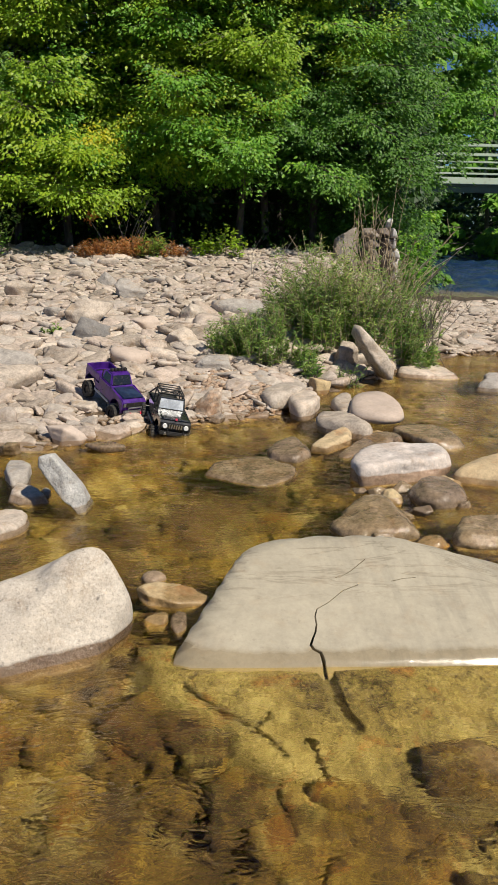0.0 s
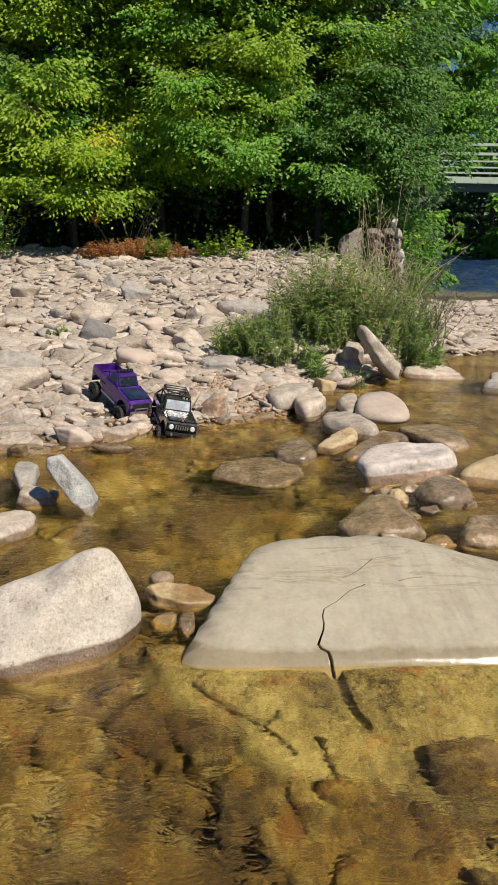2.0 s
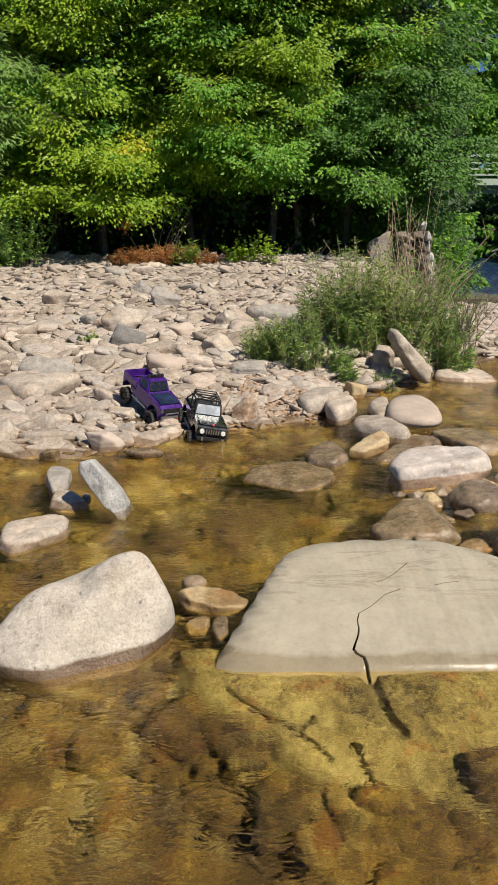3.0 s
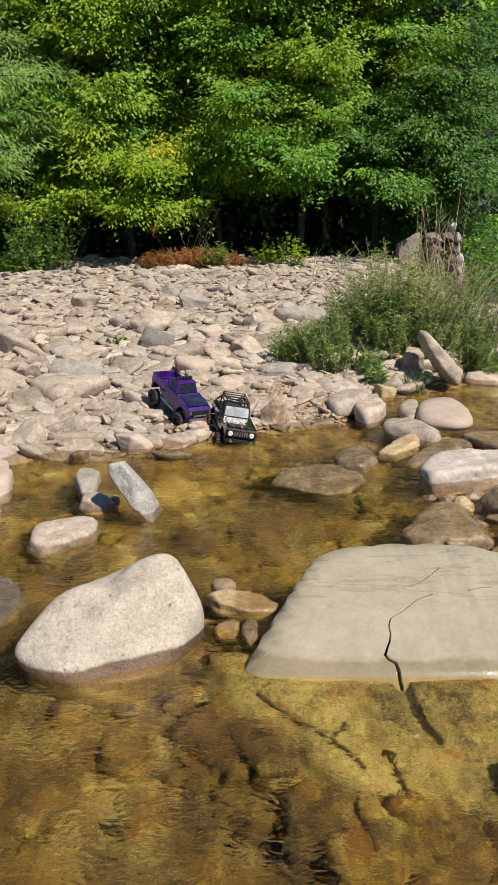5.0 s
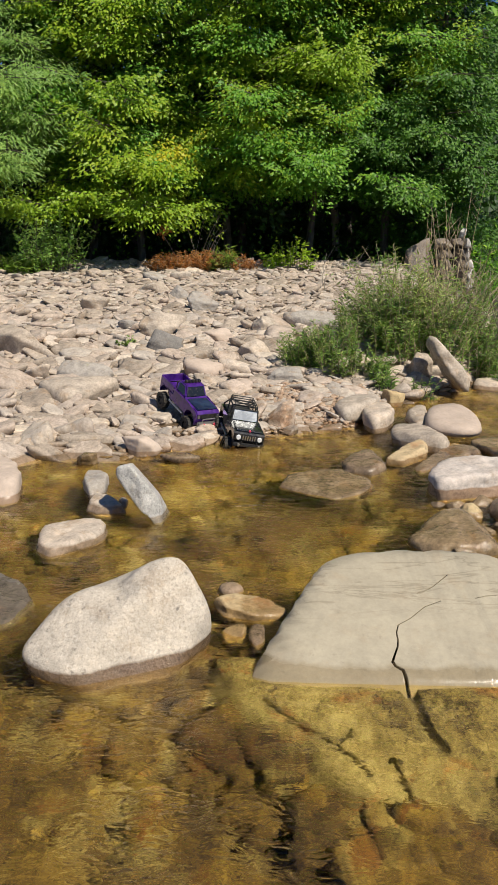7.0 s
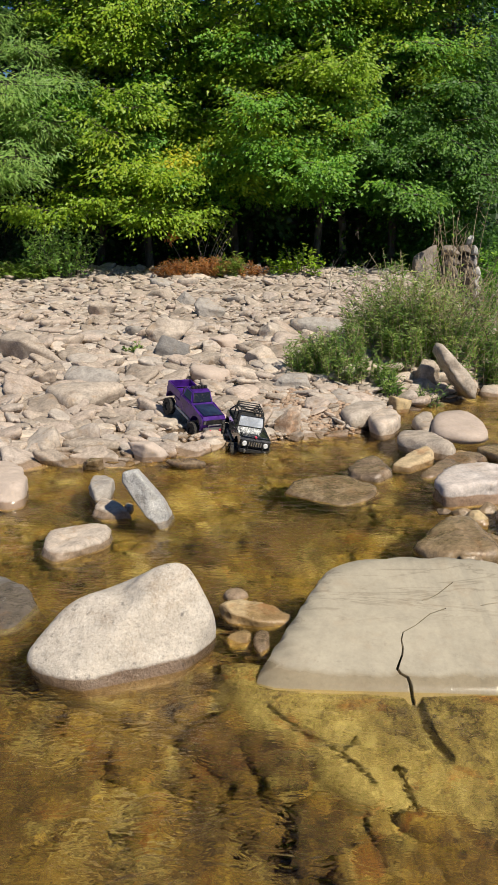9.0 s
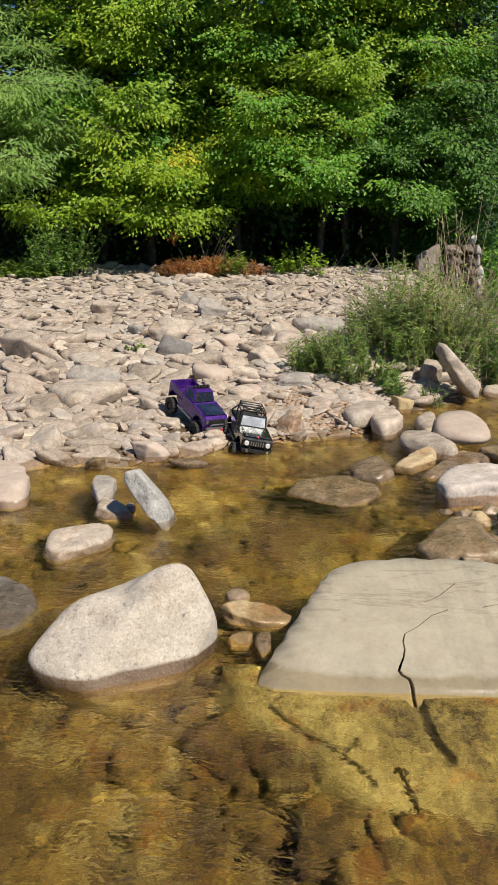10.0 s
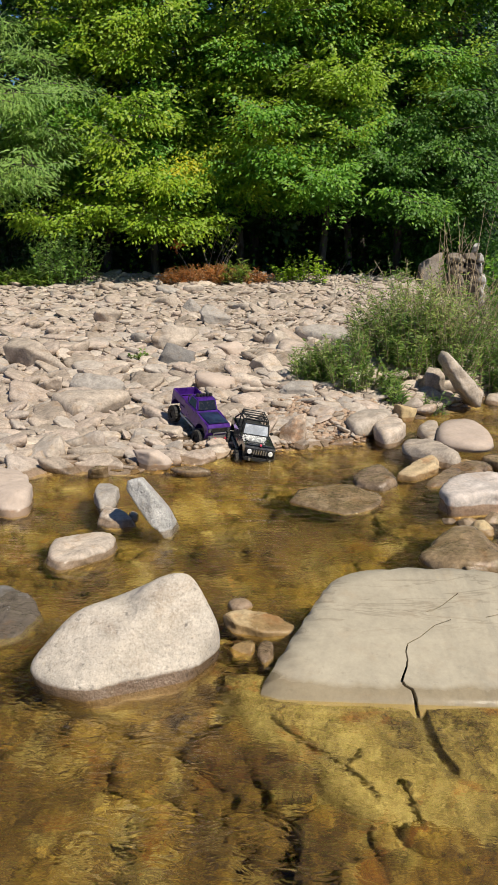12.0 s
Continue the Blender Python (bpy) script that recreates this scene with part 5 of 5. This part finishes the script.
tree(-1.75, 12.9, 8.0, 2.1, 0.95, 74, "lime", "young maple with light green leaves and a yellow branch", 4, (0.2, -0.9), tint=((-1.15, 11.55, 2.5), 0.4, "gold"), dead=(-1.25, 11.5, 1.3))
tree(-0.4, 13.7, 10.0, 2.4, 1.4, 78, "maple", GREEN, 5, (0.0, -0.9), tint=((0.2, 12.6, 3.2), 0.8, "lime"))
tree(0.9, 13.3, 9.5, 2.4, 1.35, 80, "maple", GREEN, 6, (0.1, -0.9), tint=((0.45, 12.0, 3.9), 1.5, "lime"))
tree(2.2, 13.7, 10.0, 2.4, 1.15, 76, "forest", GREEN, 7, (0.0, -0.9), tint=((2.3, 12.4, 4.2), 0.9, "lime"))
tree(3.1, 14.1, 9.5, 1.25, 0.6, 54, "forest", GREEN, 8, (-0.2, -0.6))
tree(1.5, 14.6, 10.5, 2.2, 2.2, 66, "lime", "tall tree with yellow-green foliage and a pale trunk", 9, (0.1, -0.9), wood=PALE, tint=((2.3, 14.1, 4.8), 0.7, "gold"))
tree(3.85, 16.3, 9.0, 1.3, 0.4, 56, "deep", "dark green tree beside the channel", 10, (-0.2, -0.5))
tree(4.7, 19.3, 9.0, 1.5, 0.3, 50, "maple", "green tree beside the channel", 11, (-0.3, -0.5), 0.13)
tree(6.2, 21.5, 11.5, 2.3, 5.4, 60, "maple", "tall green tree leaning over the channel", 12, (0.5, -0.3), 0.1, 60, "leaflet", dense=12)
k = 0
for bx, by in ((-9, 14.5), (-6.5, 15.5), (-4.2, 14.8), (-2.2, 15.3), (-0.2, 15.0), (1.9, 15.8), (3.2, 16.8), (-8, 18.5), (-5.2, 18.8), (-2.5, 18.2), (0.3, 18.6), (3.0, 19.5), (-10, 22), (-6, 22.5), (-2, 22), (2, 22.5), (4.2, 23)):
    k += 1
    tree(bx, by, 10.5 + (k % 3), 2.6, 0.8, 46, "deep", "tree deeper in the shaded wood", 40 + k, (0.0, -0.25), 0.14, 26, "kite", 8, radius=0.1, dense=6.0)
# across the channel and behind the bridge
for i, (bx, by, tall) in enumerate(((8.0, 42, 12.5), (12, 47, 12.5), (16.5, 44, 13), (20, 50, 13), (24, 44, 13), (13.5, 58, 13), (18, 60, 14), (9, 56, 13), (5, 50, 13), (28, 42, 13), (1, 46, 13), (23, 58, 14))):
    tree(bx, by, tall, 4.6, 0.3, 60, "deep" if i % 2 else "maple", "distant green tree beyond the bridge", 80 + i, (0.0, -0.3), 0.4, 15, "kite", 9, radius=0.16, dense=20)


def undergrowth(name, n, x0, x1, y0, y1, top, size, mat, label, seed):
    r = np.random.default_rng(seed)
    x, y = r.uniform(x0, x1, n), r.uniform(y0, y1, n)
    z = height(x, y) + top * r.random(n) ** 1.3
    v, f = leaves(np.stack([x, y, z], 1), r.normal(0, 1, (n, 3)), np.array([0, -0.4, 0.8]) + r.normal(0, 0.5, (n, 3)), size * r.uniform(0.6, 1.3, n), SHAPE["kite"])
    return tagged(new(name, mesh_from(name, v, f, LEAF[mat], smooth=False)), label, "undergrowth", kind="stuff")


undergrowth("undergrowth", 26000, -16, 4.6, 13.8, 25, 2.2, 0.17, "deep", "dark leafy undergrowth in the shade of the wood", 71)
undergrowth("undergrowth", 1100, -6, 4.2, 12.4, 14.2, 0.8, 0.07, "maple", "sparse green seedlings and twigs under the trees", 74)
# leaf masses added as a backdrop to block the bright horizon
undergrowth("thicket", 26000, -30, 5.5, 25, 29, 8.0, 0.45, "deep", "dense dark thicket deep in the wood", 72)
undergrowth("thicket", 9000, 3, 60, 62, 68, 13.0, 1.1, "deep", "far dark green wood upstream", 73)


def shrub(name, x, y, rx, ry, tall, stems, mat, label, seed, shape, leaf, per, category="shrub", wood=BARK, droop=0.3, clumps=0):
    """Many stems fanning from the ground, each with leaves along it; with clumps they stand in uneven tufts."""
    r = np.random.default_rng(seed)
    root = tagged(new(name), label, category)
    root.location = (x, y, float(height(x, y)))
    lines, P, A, N = [], [], [], []
    tufts = [(r.uniform(0, 2 * math.pi), r.random() ** 0.55, r.uniform(0.65, 1.25)) for _ in range(clumps)]
    for _ in range(stems):
        a, q = r.uniform(0, 2 * math.pi), r.random() ** 0.6
        grow = 1.0
        if clumps:
            a, q, grow = tufts[int(r.integers(clumps))]
            a, q = a + r.normal(0, 0.16), min(abs(q + r.normal(0, 0.1)), 1.05)
        bx, by = rx * q * math.cos(a), ry * q * math.sin(a)
        h = tall * r.uniform(0.5, 1.1) * (1 - 0.5 * q ** 2) * grow
        out = np.array([math.cos(a) * q, math.sin(a) * q, 0]) * droop + np.array([*r.normal(0, 0.18, 2), 0])
        s = np.linspace(0, 1, 5)[:, None]
        bz = float(height(x + bx, y + by)) - root.location[2]
        line = np.array([bx, by, bz]) + np.array([0, 0, 1]) * h * s + out * h * s ** 1.7 * 1.1
        lines.append((line, 0.0045, 0.0015))
        t = r.uniform(0.12, 1.0, per)
        p = np.stack([np.interp(t, s[:, 0], line[:, k]) for k in range(3)], 1)
        az = r.uniform(0, 2 * math.pi, per)
        d = np.stack([np.cos(az), np.sin(az), r.uniform(-0.1, 1.0, per)], 1)
        P.append(p), A.append(d), N.append(np.array([0, -0.3, 1.0]) + r.normal(0, 0.4, (per, 3)))
    v, f = tube_mesh(lines, 4)
    st = new("stem_tangle", mesh_from("stem_tangle", v, f, wood))
    st.parent = root
    P, A, N = np.concatenate(P), np.concatenate(A), np.concatenate(N)
    v, f = leaves(P, A, N, leaf * r.uniform(0.6, 1.3, len(P)), SHAPE[shape])
    fo = new("foliage", mesh_from("foliage", v, f, LEAF[mat], smooth=False))
    fo.parent = root
    tagged(st, kind="stuff"), tagged(fo, kind="stuff")
    return root


shrub("bush", 1.45, 6.75, 0.78, 0.55, 0.72, 520, "herb", "dense green bush of narrow-leaved weeds with dry stalks", 21, "lance", 0.052, 52, "bush", STRAW, 0.25, 30)
shrub("bush", 0.72, 6.2, 0.48, 0.38, 0.4, 240, "herb", "low pale green weeds growing among the stones", 22, "lance", 0.042, 46, "bush", STRAW, 0.3, 12)
shrub("bush", 2.05, 7.45, 0.5, 0.5, 0.6, 150, "herb", "brownish weeds at the edge of the spit", 23, "lance", 0.045, 34, "bush", STRAW, 0.3, 10)
shrub("weed", 0.95, 5.72, 0.1, 0.08, 0.2, 26, "herb", "small green weed among shore stones", 24, "lance", 0.06, 14, "plant")
shrub("weed", 1.27, 5.78, 0.1, 0.08, 0.17, 18, "herb", "small green weed beside the leaning slab", 25, "lance", 0.045, 12, "plant")
shrub("weed", -1.08, 6.75, 0.1, 0.07, 0.09, 20, "herb", "tiny weed between bank stones", 26, "oval", 0.03, 9, "plant")
shrub("shrub", -2.75, 11.15, 0.42, 0.35, 0.9, 80, "willow", "grey-green leafy shrub at the forest edge", 27, "oval", 0.055, 40)
shrub("shrub", -3.7, 12.1, 0.6, 0.5, 0.9, 60, "deep", "dark green shrub at the forest edge", 28, "oval", 0.09, 22)
shrub("shrub", 0.55, 11.5, 0.38, 0.3, 0.42, 30, "lime", "small yellow-green shrub at the top of the bank", 29, "oval", 0.062, 24)
shrub("shrub", -0.42, 11.25, 0.16, 0.14, 0.36, 30, "grass", "small light green weed beside withered ferns", 30, "lance", 0.1, 14)
shrub("fern_patch", -0.72, 11.35, 0.8, 0.22, 0.27, 210, "rust", "withered orange-brown ferns at the foot of the trees", 31, "lance", 0.055, 34, "ferns", STRAW)
shrub("shrub", 3.45, 12.9, 0.4, 0.6, 1.3, 90, "maple", "bright green shrub beside the old pier", 32, "oval", 0.07, 40)
shrub("shrub", 3.95, 14.8, 0.4, 0.6, 1.2, 90, "deep", "green shrub above the channel", 33, "oval", 0.12, 22)
shrub("grass_tuft", -3.35, 10.95, 0.55, 0.2, 0.22, 200, "grass", "tuft of light green grass at the top of the bank", 34, "lance", 0.14, 7, "grass")


def stalks(x, y, n, tall, seed, label, lean=0.2, wood=STRAW, r0=0.008):
    r = np.random.default_rng(seed)
    z0 = float(height(x, y))
    lines = []
    for _ in range(n):
        b = np.array([*r.normal(0, 0.12, 2), 0])
        top = np.array([*r.normal(0, lean, 2), tall * r.uniform(0.6, 1.1)])
        s = np.linspace(0, 1, 6)[:, None]
        line = b + top * s + np.array([1, 0, 0]) * r.normal(0, 0.08) * s ** 3
        lines.append((line, r0 * r.uniform(0.6, 1.2), 0.002))
        for _ in range(2):
            t = r.uniform(0.4, 0.9)
            c = b + top * t
            lines.append((np.linspace(c, c + np.array([r.normal(0, 0.1), r.normal(0, 0.1), r.uniform(0.05, 0.25)]), 3), r0 * 0.5, 0.001))
    v, f = tube_mesh(lines, 5)
    ob = new("dry_plant", mesh_from("dry_plant", v, f, wood))
    ob.location = (x, y, z0)
    return tagged(ob, label, "dry plant")


stalks(2.6, 11.2, 16, 1.35, 50, "tall straw-coloured dry stalks in front of the pier", 0.16)
stalks(2.1, 8.3, 18, 0.75, 51, "brown dry stalks above the bush", 0.25)
stalks(0.95, 9.8, 4, 0.5, 52, "bare grey twigs on the bank behind the bush", 0.2, PALE, 0.006)
stalks(-0.75, 12.0, 9, 0.8, 53, "thin bare twigs above withered ferns", 0.3, PALE, 0.006)
stalks(3.3, 11.8, 3, 1.0, 54, "bleached bare branch beside the pier", 0.5, PALE, 0.02)
stalks(1.5, 6.7, 26, 0.8, 55, "brown dry stems sticking out of the bush", 0.3, STRAW, 0.004)
stalks(2.15, 6.9, 26, 0.75, 56, "bare brown twigs at the end of the bush", 0.3, BARK, 0.004)

# ---------------------------------------------------------------- loose stones of the bank and the bed
LOW = {s: [random_stone(300 + i, s, 18.0 + (i % 5) * 6, 4 + i % 4 if i % 5 else 10, i % 5 > 0) for i in range(20)] for s in (1, 2, 3)}
LOW[4] = [slab_stone(600 + i) if i % 6 else LOW[2][i] for i in range(20)]
LOW[6] = [slab_stone(600 + i, far=True) if i % 6 else LOW[2][i] for i in range(20)]
LOW[5] = [slab_stone(640 + i, True) if i % 6 else LOW[3][i] for i in range(20)]


def scatter():
    """Places for loose stones, largest first, that leave each other room: x, y, width, depth, height, yaw."""
    cells, out = {}, []

    def free(x, y, rad):
        gx, gy = int(x // 0.3), int(y // 0.3)
        for i in range(gx - 1, gx + 2):
            for j in range(gy - 1, gy + 2):
                for a, b, q in cells.get((i, j), ()):
                    if (a - x) ** 2 + (b - y) ** 2 < (q + rad) ** 2 * 0.36:
                        return False
        return True

    def put(x, y, rad):
        cells.setdefault((int(x // 0.3), int(y // 0.3)), []).append((x, y, rad))
    for x, y, w, d in TAKEN:
        n = max(1, round(w / d))
        for k in range(n):
            put(x + w * ((k + 0.5) / n - 0.5), y, max(d, w / n) * 0.42)
    for lo, hi, tries in ((0.22, 0.36, 550), (0.14, 0.22, 7200), (0.09, 0.14, 22000), (0.05, 0.09, 21000)):
        for _ in range(tries):
            y = 3.9 + 8.6 * rng.random() ** 1.25
            x = rng.uniform(-0.52, 0.46) * y if rng.random() < 0.86 else rng.uniform(-6.5, 6.0)
            if y < shore(x) - 0.1 or height(x, y) < -0.03 or (1.5 < x < 2.2 and y < shore(x) + 0.1):
                continue
            pebbly = math.hypot((x - 0.6) / 0.6, (y - 5.3) / 0.55) < 1
            if pebbly and hi > 0.09 and rng.random() < 0.85:
                continue
            w = rng.uniform(lo, hi) * (1 if y < 8 else 0.82)
            d = w * rng.uniform(0.55, 0.85)
            rad = (w + d) * 0.24
            if free(x, y, rad):
                put(x, y, rad)
                out.append((x, y, w, d, d * rng.uniform(0.26, 0.5), rng.normal(-8, 32)))
    return out


def place(sub, k, x, y, z, w, d, h, yaw, tx, ty):
    v, f = LOW[sub][k]
    return (v * np.array([w, d, h]) * 1.08) @ rot(yaw, tx, ty).T + np.array([x, y, z]), f


def stones_joined(name, rows, material, label, parent=None):
    vs, fs, n = [], [], 0
    for row in rows:
        v, f = place(*row)
        vs.append(v), fs.append(f + n)
        n += len(v)
    ob = new(name, mesh_from(name, np.concatenate(vs), np.concatenate(fs), material))
    ob.parent = parent
    return tagged(ob, label, kind="stuff")


def build_stones():
    spots = scatter()
    rows = []
    for x, y, w, d, h, yaw in spots:
        z = float(height(x, y)) + h * 0.22
        rows.append(((4 if y < 6.5 else 6) if w > 0.07 and abs(x) < 0.55 * y else 1, int(rng.integers(20)), x, y, z, w, d, h, yaw, rng.normal(11, 12), rng.normal(0, 13)))
    near = sorted((r for r in rows if r[5] > 0.1), key=lambda r: math.hypot(r[2], r[3]))[:290]
    chosen = {id(r) for r in near}
    meshes = [mesh_from("stone", v, f, STONE["bank"]) for v, f in LOW[5]]
    for _, k, x, y, z, w, d, h, yaw, tx, ty in near:
        ob = new("stone", meshes[k])
        ob.parent = ground
        ob.matrix_basis = pose(x, y, z, tx, ty, yaw) @ Matrix.Diagonal((w * 1.08, d * 1.08, h * 1.08, 1))
    stones_joined("loose_stones", [r for r in rows if id(r) not in chosen], STONE["bank"], "many pale tan and grey river stones on the bank", ground)
    # pebbles between them, thickest on the shore
    rows = []
    for _ in range(8500):
        y = rng.uniform(4.0, 8.0) if rng.random() < 0.6 else rng.normal(5.2, 0.4)
        x = rng.uniform(-0.4, 0.42) * y if rng.random() < 0.55 else rng.normal(0.55, 0.4)
        if y > shore(x) - 0.12:
            w = rng.uniform(0.015, 0.055)
            rows.append((1, int(rng.integers(20)), x, y, float(height(x, y)) + w * 0.12, w, w * 0.75, w * 0.5, rng.uniform(0, 180), rng.normal(0, 12), rng.normal(0, 12)))
    rusty = [math.hypot((r[2] - 0.5) / 0.65, (r[3] - 5.15) / 0.55) < 1 for r in rows]
    stones_joined("pebbles", [r for r, q in zip(rows, rusty) if not q], STONE["bank"], "pale pebbles between the stones", ground)
    stones_joined("shore_pebbles", [r for r, q in zip(rows, rusty) if q], STONE["shore"], "reddish brown pebbles along the waterline", ground)
    # stones of the stream bed
    rows = []
    for _ in range(5400):
        y = rng.uniform(0.4, 6.2)
        x = rng.uniform(-0.55, 0.6) * max(y, 1.4)
        if _ % 4 == 0:
            x, y = rng.uniform(-4, 4), rng.uniform(-2, 5)
        if y < shore(x) + 0.05:
            w = 0.025 + 0.11 * rng.random() ** 2.4
            z = float(height(x, y))
            h = min(w * 0.55, -z * 1.1 + 0.02)
            rows.append((2 if abs(x) < 0.5 * y and y > 0.9 else 1, int(rng.integers(20)), x, y, z + h * 0.2, w, w * rng.uniform(0.6, 0.9), h, rng.uniform(0, 180), rng.normal(0, 8), rng.normal(0, 8)))
    for _ in range(34):
        y = rng.uniform(0.7, 1.75)
        x = rng.uniform(-0.5, 0.55) * max(y, 1.3)
        w = rng.uniform(0.1, 0.26)
        z = float(height(x, y))
        rows.append((5, int(rng.integers(20)), x, y, z + 0.01, w * 1.5, w * rng.uniform(0.8, 1.2), 0.1, rng.uniform(0, 180), rng.normal(0, 10), rng.normal(0, 10)))
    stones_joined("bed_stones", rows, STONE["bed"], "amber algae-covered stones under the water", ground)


build_stones()
